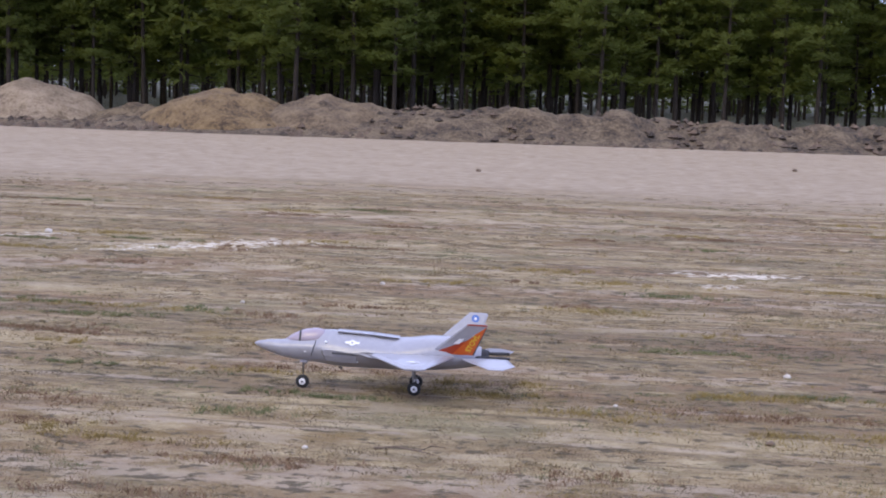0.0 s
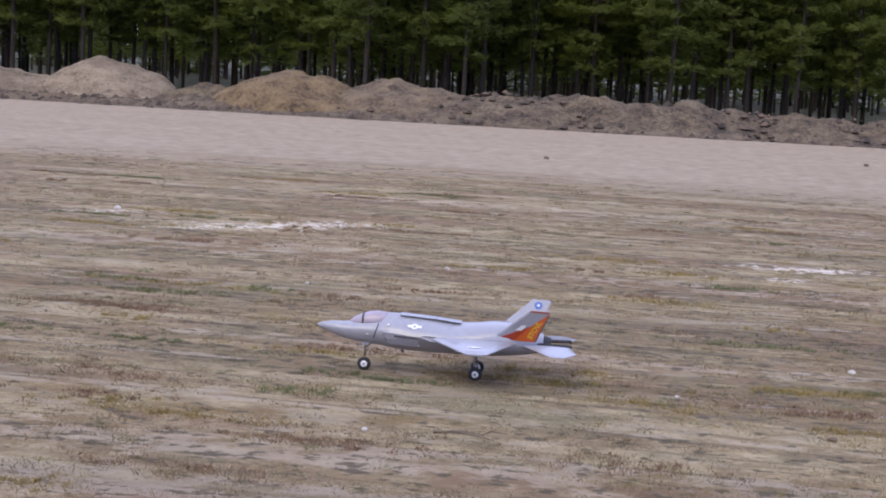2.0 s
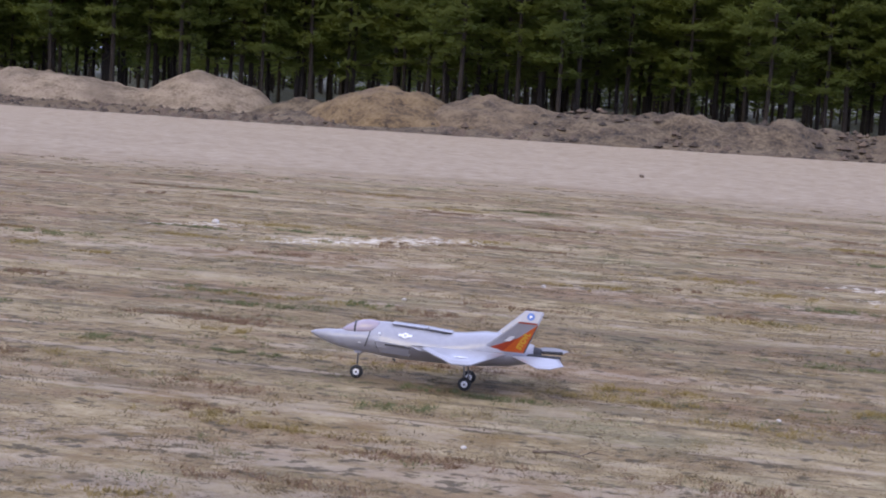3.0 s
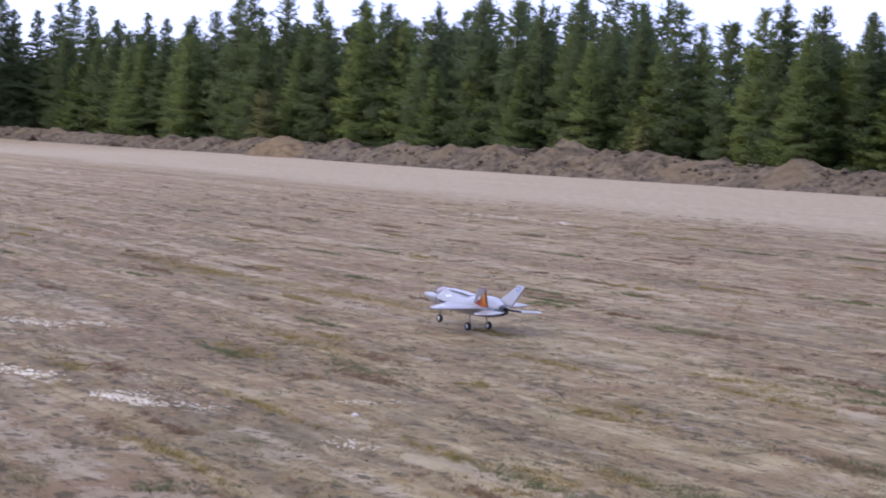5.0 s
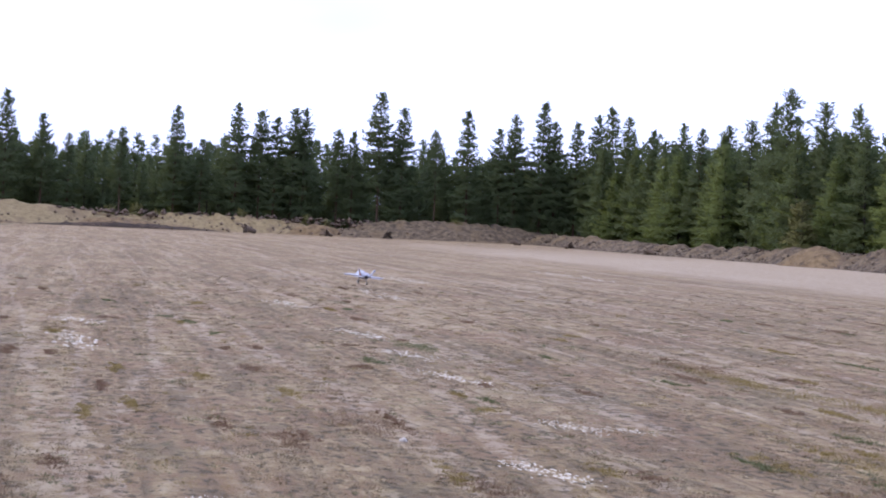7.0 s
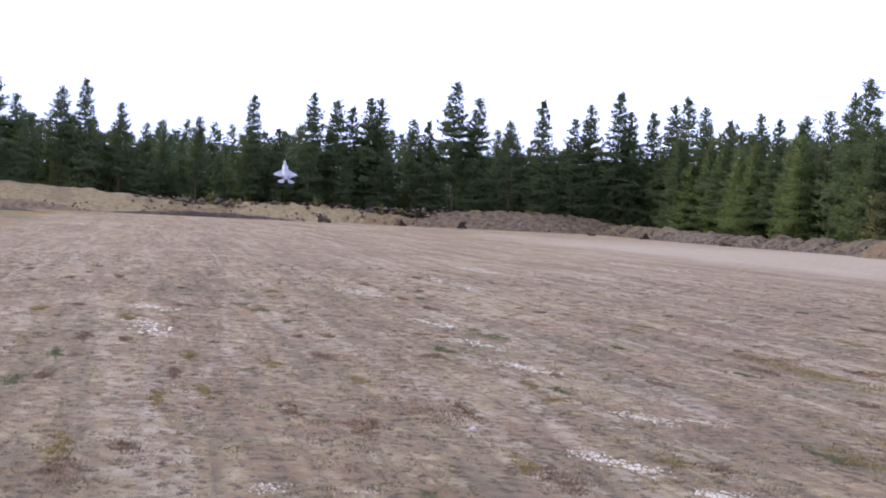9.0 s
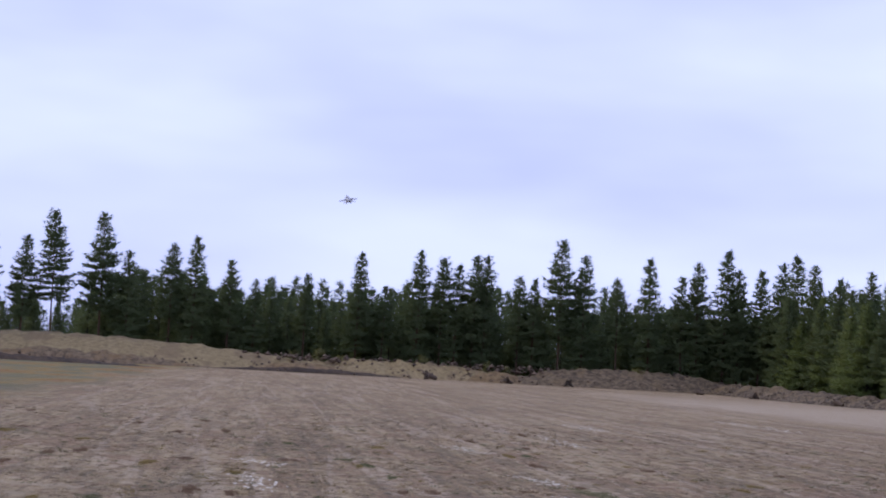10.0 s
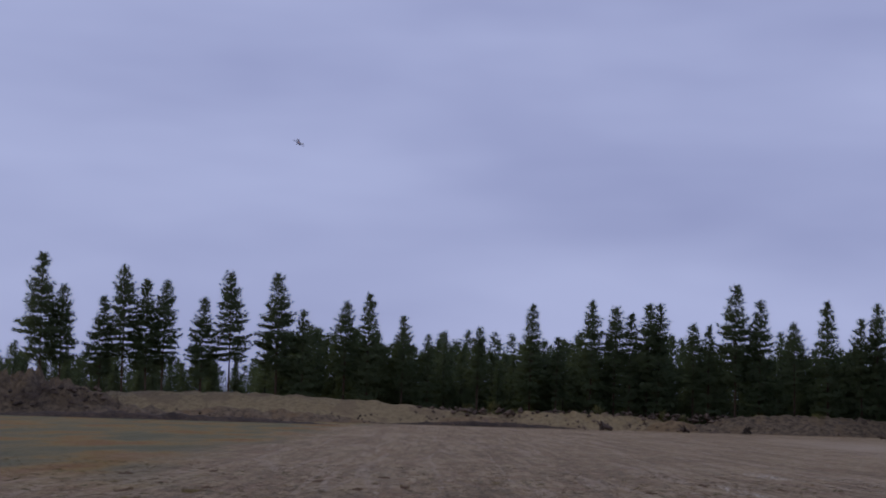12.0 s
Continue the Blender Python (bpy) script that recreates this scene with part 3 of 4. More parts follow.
# the depth of the wood behind its edge
def woods(name, spots, models, bark, needle, label):
    TV, TF, CV, CC, base = [], [], [], [], 0
    for x, y, turn, scale in spots:
        tv, tf, cv, cf = models[rng.randrange(len(models))]
        c, s = math.cos(turn) * scale, math.sin(turn) * scale
        rot = np.array(((c, s, 0), (-s, c, 0), (0, 0, scale)))
        TV.append(tv @ rot + (x, y, 0))
        TF.extend(tuple(i + base for i in face) for face in tf)
        base += len(tv)
        CV.append(cv @ rot + (x, y, 0))
        CC.append(np.tile((x, y, 0.0), (len(cf), 1)))
    me = bpy.data.meshes.new(name + "_trunks")
    me.from_pydata(np.concatenate(TV).tolist(), [], TF)
    me.materials.append(bark)
    tagged(new(name + "_trunks", me), label, "woods", kind="stuff")
    tagged(new(name + "_foliage", needle_mesh(name + "_foliage", np.concatenate(CV), np.concatenate(CC), needle)), label, "woods", kind="stuff")


def light_pines(heights, start, radius, blades, bias, stems, gap, size):
    out = []
    for h in heights:
        tv, tf, cv, cf = pine_lists(rng, h, start, radius, blades, bias, stems, gap, size)
        out.append((np.array([tuple(v) for v in tv]), tf, cv, cf))
    return out


FAR_BARE = light_pines((9.0, 10.0, 11.0, 8.0), 0.20, 1.9, 4, 0.6, 4, 0.85, 2.3)
FAR_DENSE = light_pines((8.5, 9.5, 10.5), 0.03, 2.6, 4, 0.9, 5, 0.75, 2.4)
woods("pine_stand", [(x, rng.uniform(55, 112), rng.uniform(0, 6.28), rng.uniform(0.8, 1.1) * (0.72 if x < -32 else 1.0)) for x in (rng.uniform(-62, 30) for k in range(520))], FAR_BARE, M_BARK, M_NEEDLE_SHADED, "deep stand of slender pines, dark between the trunks")
woods("wood_edge", [(x, rng.uniform(54, 72), rng.uniform(0, 6.28), rng.uniform(0.72, 0.95) * (0.76 if x > -72 else 1.02 if x > -95 else 1.15)) for x in (-172 + 124 * (k + rng.random()) / 270 for k in range(270))], FAR_DENSE, M_BARK, M_NEEDLE, "dark green pine wood beyond the earth bank")
woods("far_wood", [(rng.uniform(-225, -182), y, rng.uniform(0, 6.28), rng.uniform(0.82, 1.06) * (0.72 if y < -19 else 1.0)) for y in (-62 + 132 * (k + rng.random()) / 440 for k in range(440))], FAR_DENSE, M_BARK, M_NEEDLE, "dark green pine wood at the end of the strip")
woods("deep_wood", [(rng.uniform(-80, 46), rng.uniform(104, 122), rng.uniform(0, 6.28), rng.uniform(0.8, 1.1)) for k in range(110)], FAR_DENSE, M_BARK, M_NEEDLE_SHADED, "young growth deep inside the pine stand, shade toned into its needles")
for ob in BARE + YOUNG + DENSE + TALL:
    if ob not in used:
        for c in list(ob.children):
            bpy.data.objects.remove(c)
        bpy.data.objects.remove(ob)

# ---- the model jet: nose towards -x, wheels on z = 0 ----
def ring_loft(bm, rings):
    loops = [[bm.verts.new(p) for p in ring] for ring in rings]
    n = len(loops[0])
    for a, b in zip(loops, loops[1:]):
        for k in range(n):
            bm.faces.new((a[k], a[(k + 1) % n], b[(k + 1) % n], b[k]))
    bm.faces.new(loops[0][::-1])
    bm.faces.new(loops[-1])
    bmesh.ops.recalc_face_normals(bm, faces=bm.faces)


def section(x, half, zb, zm, zt, top=1.7, low=1.75, n=28):
    """A body section with a sharp chine: half width at the height zm, bottom zb and top zt."""
    pts = []
    for k in range(n):
        w = 2 * math.pi * k / n
        c, s = math.cos(w), math.sin(w)
        e = top if s > 0 else low
        y = half * math.copysign(abs(c) ** (2 / e), c)
        z = (zt - zm) * abs(s) ** (2 / e) if s > 0 else -(zm - zb) * abs(s) ** (2 / e)
        pts.append((x, y, zm + z))
    return pts


def slab(bm, outline, thick, inset=0.2):
    """An aerofoil plate from its outline: a thick middle and thin rounded edges."""
    n = len(outline)
    pts = [Vector(p) for p in outline]
    c = sum(pts, Vector()) / n
    nrm = (pts[1] - pts[0]).cross(pts[2] - pts[0]).normalized()
    rim = [[bm.verts.new(p + nrm * thick * 0.12 * s) for p in pts] for s in (1, -1)]
    flat = [[bm.verts.new(p.lerp(c, inset) + nrm * thick * 0.5 * s) for p in pts] for s in (1, -1)]
    for k in range(n):
        j = (k + 1) % n
        bm.faces.new((rim[1][k], rim[1][j], rim[0][j], rim[0][k]))
        bm.faces.new((rim[0][k], rim[0][j], flat[0][j], flat[0][k]))
        bm.faces.new((rim[1][j], rim[1][k], flat[1][k], flat[1][j]))
    bm.faces.new(flat[0])
    bm.faces.new(flat[1][::-1])
    bmesh.ops.recalc_face_normals(bm, faces=bm.faces)


def plate(bm, pts, nrm, lift, thick=0.0015):
    """A thin decal or hatch lying on a surface."""
    nrm = Vector(nrm).normalized()
    a = [bm.verts.new(Vector(p) + nrm * (lift + thick)) for p in pts]
    b = [bm.verts.new(Vector(p) + nrm * lift) for p in pts]
    n = len(pts)
    bm.faces.new(a)
    bm.faces.new(b[::-1])
    for k in range(n):
        j = (k + 1) % n
        bm.faces.new((b[k], b[j], a[j], a[k]))
    bmesh.ops.recalc_face_normals(bm, faces=bm.faces)


def rod(bm, a, b, r, sides=8):
    a, b = Vector(a), Vector(b)
    m = Matrix.Translation((a + b) / 2) @ (b - a).to_track_quat("Z", "Y").to_matrix().to_4x4()
    bmesh.ops.create_cone(bm, cap_ends=True, segments=sides, radius1=r, radius2=r, depth=(b - a).length, matrix=m)


def block(bm, x0, x1, y0, y1, z0, z1, bev=0.003):
    m = Matrix.LocRotScale(((x0 + x1) / 2, (y0 + y1) / 2, (z0 + z1) / 2), None, (x1 - x0, y1 - y0, z1 - z0))
    bmesh.ops.create_cube(bm, size=1, matrix=m)
    if bev:
        bmesh.ops.bevel(bm, geom=bm.edges[:], offset=bev, segments=2, affect="EDGES")


def disc_pts(c, a, b, r, n=16, star=False):
    c, a, b = Vector(c), Vector(a).normalized(), Vector(b).normalized()
    out = []
    for k in range(n):
        w = 2 * math.pi * k / n
        q = r * (0.45 if star and k % 2 else 1)
        out.append(c + a * (q * math.cos(w)) + b * (q * math.sin(w)))
    return out


jet = tagged(new("model_jet"), "light grey radio-controlled fighter jet model with orange tail fins", "model jet")


def lathe(bm, profile, centre, n=24):
    """Turns a profile of (radius, y offset) round an axle along y."""
    rings = []
    for r, dy in profile:
        rings.append([bm.verts.new((centre[0] + r * math.cos(2 * math.pi * k / n), centre[1] + dy, centre[2] + r * math.sin(2 * math.pi * k / n))) for k in range(n)])
    for a, b in zip(rings, rings[1:]):
        for k in range(n):
            bm.faces.new((a[k], a[(k + 1) % n], b[(k + 1) % n], b[k]))
    bm.faces.new(rings[0][::-1])
    bm.faces.new(rings[-1])
    bmesh.ops.recalc_face_normals(bm, faces=bm.faces)


def wheel(x, y, r):
    w = r * 0.36
    bm = bmesh.new()
    lathe(bm, [(r * 0.55, -w), (r * 0.86, -w), (r * 0.97, -w * 0.6), (r, 0), (r * 0.97, w * 0.6), (r * 0.86, w), (r * 0.55, w)], (x, y, r))
    tyre = part("wheel", bm, M_RUBBER, jet, "black rubber wheel", True)
    bm = bmesh.new()
    lathe(bm, [(r * 0.12, -w - 0.003), (r * 0.2, -w - 0.003), (r * 0.46, -w - 0.001), (r * 0.54, -w + 0.002), (r * 0.54, w - 0.002), (r * 0.46, w + 0.001), (r * 0.2, w + 0.003), (r * 0.12, w + 0.003)], (x, y, r))
    part("hub", bm, M_HUB, tyre, "white plastic hub", True)
    for s in (-1, 1):
        bm = bmesh.new()
        lathe(bm, [(r * 0.17, 0), (r * 0.14, s * 0.004)], (x, y + s * (w + 0.003), r), 12)
        part("axle_cap", bm, M_SEAM, tyre)


def build_fuselage():
    bm = bmesh.new()
    ring_loft(bm, [
        section(-0.830, 0.003, 0.209, 0.212, 0.215, 2), section(-0.810, 0.016, 0.193, 0.210, 0.224, 2), section(-0.750, 0.033, 0.168, 0.206, 0.234, 1.9),
        section(-0.690, 0.047, 0.149, 0.203, 0.236), section(-0.620, 0.063, 0.135, 0.206, 0.248), section(-0.540, 0.079, 0.127, 0.210, 0.256),
        section(-0.500, 0.086, 0.126, 0.211, 0.272, 1.6), section(-0.478, 0.096, 0.124, 0.212, 0.298, 1.4), section(-0.420, 0.112, 0.119, 0.212, 0.303, 1.35, 1.4), section(-0.340, 0.124, 0.117, 0.211, 0.302, 1.35, 1.3),
        section(-0.220, 0.136, 0.115, 0.209, 0.294, 1.4, 1.3), section(-0.120, 0.142, 0.114, 0.208, 0.280, 1.5, 1.3), section(-0.020, 0.145, 0.115, 0.207, 0.284, 1.8, 1.35),
        section(0.080, 0.143, 0.118, 0.206, 0.296, 2.4), section(0.160, 0.132, 0.124, 0.205, 0.294, 2.4), section(0.230, 0.104, 0.132, 0.204, 0.276, 2.2),
        section(0.290, 0.074, 0.142, 0.204, 0.252, 2.0), section(0.335, 0.058, 0.150, 0.203, 0.246, 2.0)])
    body = part("fuselage", bm, M_GREY, jet, "", True)
    body.data.set_sharp_from_angle(angle=radians(32))
    # exhaust nozzle with an open mouth
    bm = bmesh.new()
    n, rings = 20, []
    for x, r in ((0.328, 0.040), (0.352, 0.037), (0.375, 0.031), (0.375, 0.027), (0.35, 0.029), (0.338, 0.002)):
        rings.append([bm.verts.new((x, r * math.cos(6.2832 * k / n), 0.197 + r * math.sin(6.2832 * k / n))) for k in range(n)])
    for a, b in zip(rings, rings[1:]):
        for k in range(n):
            bm.faces.new((a[k], a[(k + 1) % n], b[(k + 1) % n], b[k]))
    part("exhaust_nozzle", bm, M_NOZZLE, jet, "dark open exhaust nozzle", True)
    # canopy
    bm = bmesh.new()
    ring_loft(bm, [section(-0.665, 0.010, 0.225, 0.236, 0.243, 2, 2), section(-0.640, 0.030, 0.225, 0.240, 0.262, 2, 2), section(-0.600, 0.043, 0.225, 0.242, 0.284, 2, 2),
                   section(-0.560, 0.050, 0.225, 0.246, 0.296, 2, 2), section(-0.515, 0.053, 0.228, 0.250, 0.302, 2, 2), section(-0.480, 0.050, 0.235, 0.256, 0.300, 2, 2), section(-0.468, 0.044, 0.245, 0.262, 0.296, 2, 2)])
    canopy = part("canopy", bm, M_CANOPY, jet, "smoked lilac-grey canopy with glossy sheen", True)
    bm = bmesh.new()
    outer = section(-0.597, 0.0455, 0.23, 0.242, 0.2875, 2, 2)
    ring_loft(bm, [outer, [(x + 0.010, y * 1.02, z + 0.004 * (z > 0.25)) for x, y, z in outer]])
    part("canopy_bow", bm, M_SEAM, canopy, "dark canopy bow")
    # hatch of the lift fan on the spine, with a dark gap in front
    for x0, z0, x1, z1 in ((-0.400, 0.3015, -0.215, 0.2955), (-0.211, 0.2945, -0.085, 0.2815)):
        bm = bmesh.new()
        plate(bm, [(x0, -0.040, z0 - 0.003), (x1, -0.042, z1 - 0.003), (x1, 0, z1), (x1, 0.042, z1 - 0.003), (x0, 0.040, z0 - 0.003), (x0, 0, z0)], (0, 0, 1), 0.0, 0.005)
        part("fan_hatch", bm, M_GREY, body)
    for s in (-1, 1):
        bm = bmesh.new()
        rod(bm, (-0.23, 0.047 * s, 0.2925), (-0.09, 0.046 * s, 0.2795), 0.0022, 6)
        part("panel_gap", bm, M_SEAM, body)
        # air intake: a lip beside the cockpit, a dark plate for its mouth's shade
        bm = bmesh.new()
        lip = ((0.070, 0.216), (0.114, 0.212), (0.104, 0.180), (0.082, 0.150), (0.060, 0.140))
        ring_loft(bm, [[(-0.475 + 0.35 * (0.216 - z), y * s, z) for y, z in lip], [(-0.300, (y + 0.004) * s, z) for y, z in lip]])
        intake = part("air_intake", bm, M_GREY, jet)
        bm = bmesh.new()
        mouth = [(0.087 + (y - 0.087) * 0.8, 0.181 + (z - 0.181) * 0.8) for y, z in lip]
        plate(bm, [(-0.475 + 0.35 * (0.216 - z), y * s, z) for y, z in mouth], (-1, 0, 0), 0.0015)
        part("intake_mouth_shade", bm, M_NOZZLE, intake, "flat dark plate for the shade inside the intake mouth")
        # dark gap under the shoulder, and the round badges
        bm = bmesh.new()
        block(bm, -0.42, -0.285, 0.117 * s - 0.006, 0.117 * s + 0.006, 0.1965, 0.2045, 0)
        part("panel_gap", bm, M_SEAM, body)
        bm = bmesh.new()
        plate(bm, disc_pts((-0.408, 0.086 * s, 0.168), (1, 0, 0), (0, 0.5 * s, 1), 0.013, 10, True), (0, s, -0.5), 0.004)
        part("badge", bm, M_WHITE, body)
        up = Vector((0, 0.62 * s, 0.78)).normalized()
        along = Vector((0, -0.78 * s, 0.62)).normalized()
        c = Vector((-0.320, 0.088 * s, 0.2535))
        bm = bmesh.new()
        plate(bm, disc_pts(c, (1, 0, 0), along, 0.019), up, 0.0035)
        plate(bm, [c + Vector((d, 0, 0)) + along * e for d, e in ((-0.036, -0.008), (0.036, -0.008), (0.036, 0.008), (-0.036, 0.008))], up, 0.0028)
        part("badge", bm, M_WHITE, body, "white round badge with side bars")
        bm = bmesh.new()
        plate(bm, disc_pts(c, (1, 0, 0), along, 0.009, 10, True), up, 0.0055)
        part("badge_centre", bm, M_GREY, body)
        bm = bmesh.new()
        rod(bm, (-0.505, 0.083 * s, 0.252), (-0.530, 0.083 * s, 0.170), 0.0022, 6)
        part("panel_gap", bm, M_SEAM, body)
        # small marking bars on the nose and the flank
        for x, z, w in ((-0.560, 0.187, 0.016), (-0.535, 0.190, 0.012), (-0.315, 0.158, 0.05)):
            bm = bmesh.new()
            block(bm, x - w / 2, x + w / 2, s * (0.068 if x < -0.5 else 0.080) - 0.003, s * (0.068 if x < -0.5 else 0.080) + 0.003, z - 0.002, z + 0.002, 0)
            part("marking", bm, M_WHITE, body)
        bm = bmesh.new()
        bmesh.ops.create_uvsphere(bm, u_segments=10, v_segments=6, radius=0.008, matrix=Matrix.Translation((-0.455, 0.085 * s, 0.247)))
        part("nav_light", bm, M_WHITE, body, "small white light", True)
    bm = bmesh.new()
    rod(bm, (-0.39, -0.02, 0.119), (-0.375, -0.02, 0.108), 0.006)
    part("antenna", bm, M_SEAM, body)


def build_wing(s):
    bm = bmesh.new()
    slab(bm, [(-0.285, 0.125 * s, 0.212), (-0.235, 0.150 * s, 0.211), (-0.035, 0.470 * s, 0.198), (0.030, 0.475 * s, 0.197), (0.062, 0.465 * s, 0.197), (0.125, 0.30 * s, 0.201), (0.200, 0.11 * s, 0.205)], 0.026)
    w = part("wing", bm, M_GREY, jet)
    bm = bmesh.new()
    rod(bm, (0.118, 0.13 * s, 0.2165), (0.045, 0.43 * s, 0.2045), 0.0016, 6)
    part("flap_gap", bm, M_SEAM, w)
    bm = bmesh.new()
    c = Vector((0.0, 0.36 * s, 0.2155))
    plate(bm, disc_pts(c, (1, 0, 0), (0, 1, 0), 0.017), (0, 0, 1), 0.0)
    plate(bm, [c + Vector((d, e, 0)) for d, e in ((-0.034, -0.007), (0.034, -0.007), (0.034, 0.007), (-0.034, 0.007))], (0, 0, 1), -0.0006)
    part("badge", bm, M_WHITE, w, "white round badge with side bars")


def build_tailplane(s):
    bm = bmesh.new()
    slab(bm, [(0.225, 0.085 * s, 0.195), (0.375, 0.325 * s, 0.184), (0.440, 0.330 * s, 0.184), (0.505, 0.235 * s, 0.188), (0.470, 0.075 * s, 0.195), (0.33, 0.06 * s, 0.196)], 0.012)
    t = part("tailplane", bm, M_GREY, jet)
    bm = bmesh.new()
    rod(bm, (0.30, 0.060 * s, 0.201), (0.480, 0.078 * s, 0.201), 0.008)
    part("tail_boom", bm, M_NOZZLE, t, "black boom beside the exhaust")


FIN = ((0.070, 0.116, 0.226), (0.298, 0.116, 0.220), (0.368, 0.198, 0.392), (0.262, 0.198, 0.394))


def on_fin(u, v, s):
    r = Vector(FIN[0]).lerp(Vector(FIN[1]), u)
    t = Vector(FIN[3]).lerp(Vector(FIN[2]), u)
    p = r.lerp(t, v)
    return Vector((p.x, p.y * s, p.z))


def build_fin(s):
    bm = bmesh.new()
    slab(bm, [on_fin(0, 0, s), on_fin(1, 0, s), on_fin(1, 0.93, s), on_fin(0.9, 1, s), on_fin(0.05, 1, s)], 0.011, 0.12)
    fin = part("tail_fin", bm, M_GREY, jet, "grey tail fin with orange flash")
    out = (on_fin(1, 0, s) - on_fin(0, 0, s)).cross(on_fin(0, 1, s) - on_fin(0, 0, s)).normalized()
    if out.y * s < 0:
        out = -out
    # the flash, the dark stripe, the round badge and a pale square on the outer face
    for nm, mat, uv, lift in (("flash", M_RED, ((0.06, 0.03), (0.58, 0.03), (0.66, 0.52), (0.40, 0.34)), 0.0052), ("flash", M_ORANGE, ((0.50, 0.02), (0.97, 0.02), (0.96, 0.93), (0.58, 0.44)), 0.0058),
                              ("stripe", M_RED, ((0.05, 0.955), (0.94, 0.945), (0.92, 0.985), (0.06, 0.99)), 0.0052), ("stripe", M_SEAM, ((0.955, 0.03), (0.99, 0.03), (0.985, 0.93), (0.96, 0.93)), 0.007),
                              ("pale_square", M_WHITE, ((0.30, 0.36), (0.46, 0.36), (0.47, 0.52), (0.32, 0.52)), 0.0068)):
        bm = bmesh.new()
        plate(bm, [on_fin(u, v, s) for u, v in uv], out, lift)
        part(nm, bm, mat, fin)
    e1 = (on_fin(1, 0, s) - on_fin(0, 0, s)).normalized()
    e2 = out.cross(e1) * 1.0
    for nm, mat, r, lift, star in (("badge", M_BLUE, 0.021, 0.0055, False), ("badge_centre", M_WHITE, 0.010, 0.0072, True)):
        bm = bmesh.new()
        plate(bm, disc_pts(on_fin(0.55, 0.82, s), e1, e2, r, 14, star), -out, lift)
        part(nm, bm, mat, fin)
    # the word along the trailing edge reads upwards
    cu = bpy.data.curves.new("lettering", "FONT")
    cu.body, cu.size, cu.extrude, cu.align_x, cu.align_y = "STOVL", 0.038, 0.0006, "CENTER", "CENTER"
    cu.offset = 0.0012
    tmp = bpy.data.objects.new("lettering_curve", cu)
    scene.collection.objects.link(tmp)
    me = bpy.data.meshes.new_from_object(tmp)
    bpy.data.objects.remove(tmp)
    me.materials.clear()
    me.materials.append(M_YELLOW)
    d = (on_fin(0.9, 0.8, s) - on_fin(0.86, 0.0, s)).normalized() * -s
    upv = out.cross(d)
    m = Matrix((d, upv, out)).transposed().to_4x4()
    m.translation = on_fin(0.80, 0.40, s) + out * 0.0085
    word = new("lettering", me)
    word.parent = fin
    word.matrix_basis = m
    tagged(word, "yellow lettering")


def build_gear():
    bm = bmesh.new()
    rod(bm, (-0.580, 0, 0.032), (-0.577, 0, 0.080), 0.003)
    rod(bm, (-0.577, 0, 0.075), (-0.575, 0, 0.150), 0.005)
    rod(bm, (-0.580, -0.016, 0.032), (-0.580, 0.016, 0.032), 0.0025)
    rod(bm, (-0.580, 0.014, 0.032), (-0.578, 0.014, 0.070), 0.0025)
    rod(bm, (-0.578, 0.014, 0.070), (-0.578, 0, 0.070), 0.0025)
    rod(bm, (-0.577, 0, 0.110), (-0.535, 0, 0.140), 0.003)
    part("nose_strut", bm, M_STEEL, jet, "thin steel nose leg")
    for s in (-1, 1):
        bm = bmesh.new()
        block(bm, -0.592, -0.556, 0.020 * s - 0.0012, 0.020 * s + 0.0012, 0.124, 0.146, 0)
        part("gear_door", bm, M_GREY, jet)
        bm = bmesh.new()
        rod(bm, (0, 0.088 * s, 0.032), (-0.006, 0.086 * s, 0.078), 0.003)
        rod(bm, (-0.006, 0.086 * s, 0.072), (-0.010, 0.082 * s, 0.130), 0.0055)
        rod(bm, (0, 0.086 * s, 0.032), (0, 0.112 * s, 0.032), 0.0025)
        rod(bm, (0.0, 0.089 * s, 0.050), (0.014, 0.087 * s, 0.072), 0.0025)
        part("main_strut", bm, M_STEEL, jet, "thin steel main leg")
        wheel(0, 0.105 * s, 0.035)
    wheel(-0.580, 0, 0.035)


build_fuselage()
for side in (-1, 1):
    build_wing(side)
    build_tailplane(side)
    build_fin(side)
build_gear()

# the forward body rises a little towards the nose
for piece in jet.children_recursive:
    for v in piece.data.vertices:
        v.co.z += 0.014 * min(1, max(0, (-0.33 - v.co.x) / 0.2)) * min(1, max(0, (v.co.z - 0.07) / 0.06))

# ---- loose things and plants on the field ----
def flakes(name, spans, seed, label):
    """A broken streak of white sand: thin uneven flakes lying along each span (x, y to x, y, half width)."""
    r = random.Random(seed)
    V, Fc = [], []
    for x0, y0, x1, y1, hw, count in spans:
        for k in range(count * 3):
            s = r.random()
            px, py = x0 + (x1 - x0) * s + r.gauss(0, hw * 1.2), y0 + (y1 - y0) * s + r.gauss(0, hw * 0.55)
            q = hw * r.uniform(0.06, 0.2)
            i, n = len(V), 7
            V.append((px, py, 0.004 + q * 0.03))
            for j in range(n):
                w = 6.283 * j / n
                q2 = q * r.uniform(0.6, 1.25)
                V.append((px + q2 * 3.0 * math.cos(w), py + q2 * math.sin(w), -0.004))
            for j in range(n):
                Fc.append((i, i + 1 + j, i + 1 + (j + 1) % n))
    tagged(new(name, mesh_from(name, V, Fc, M_CHALK)), label, "sand patch", kind="stuff")


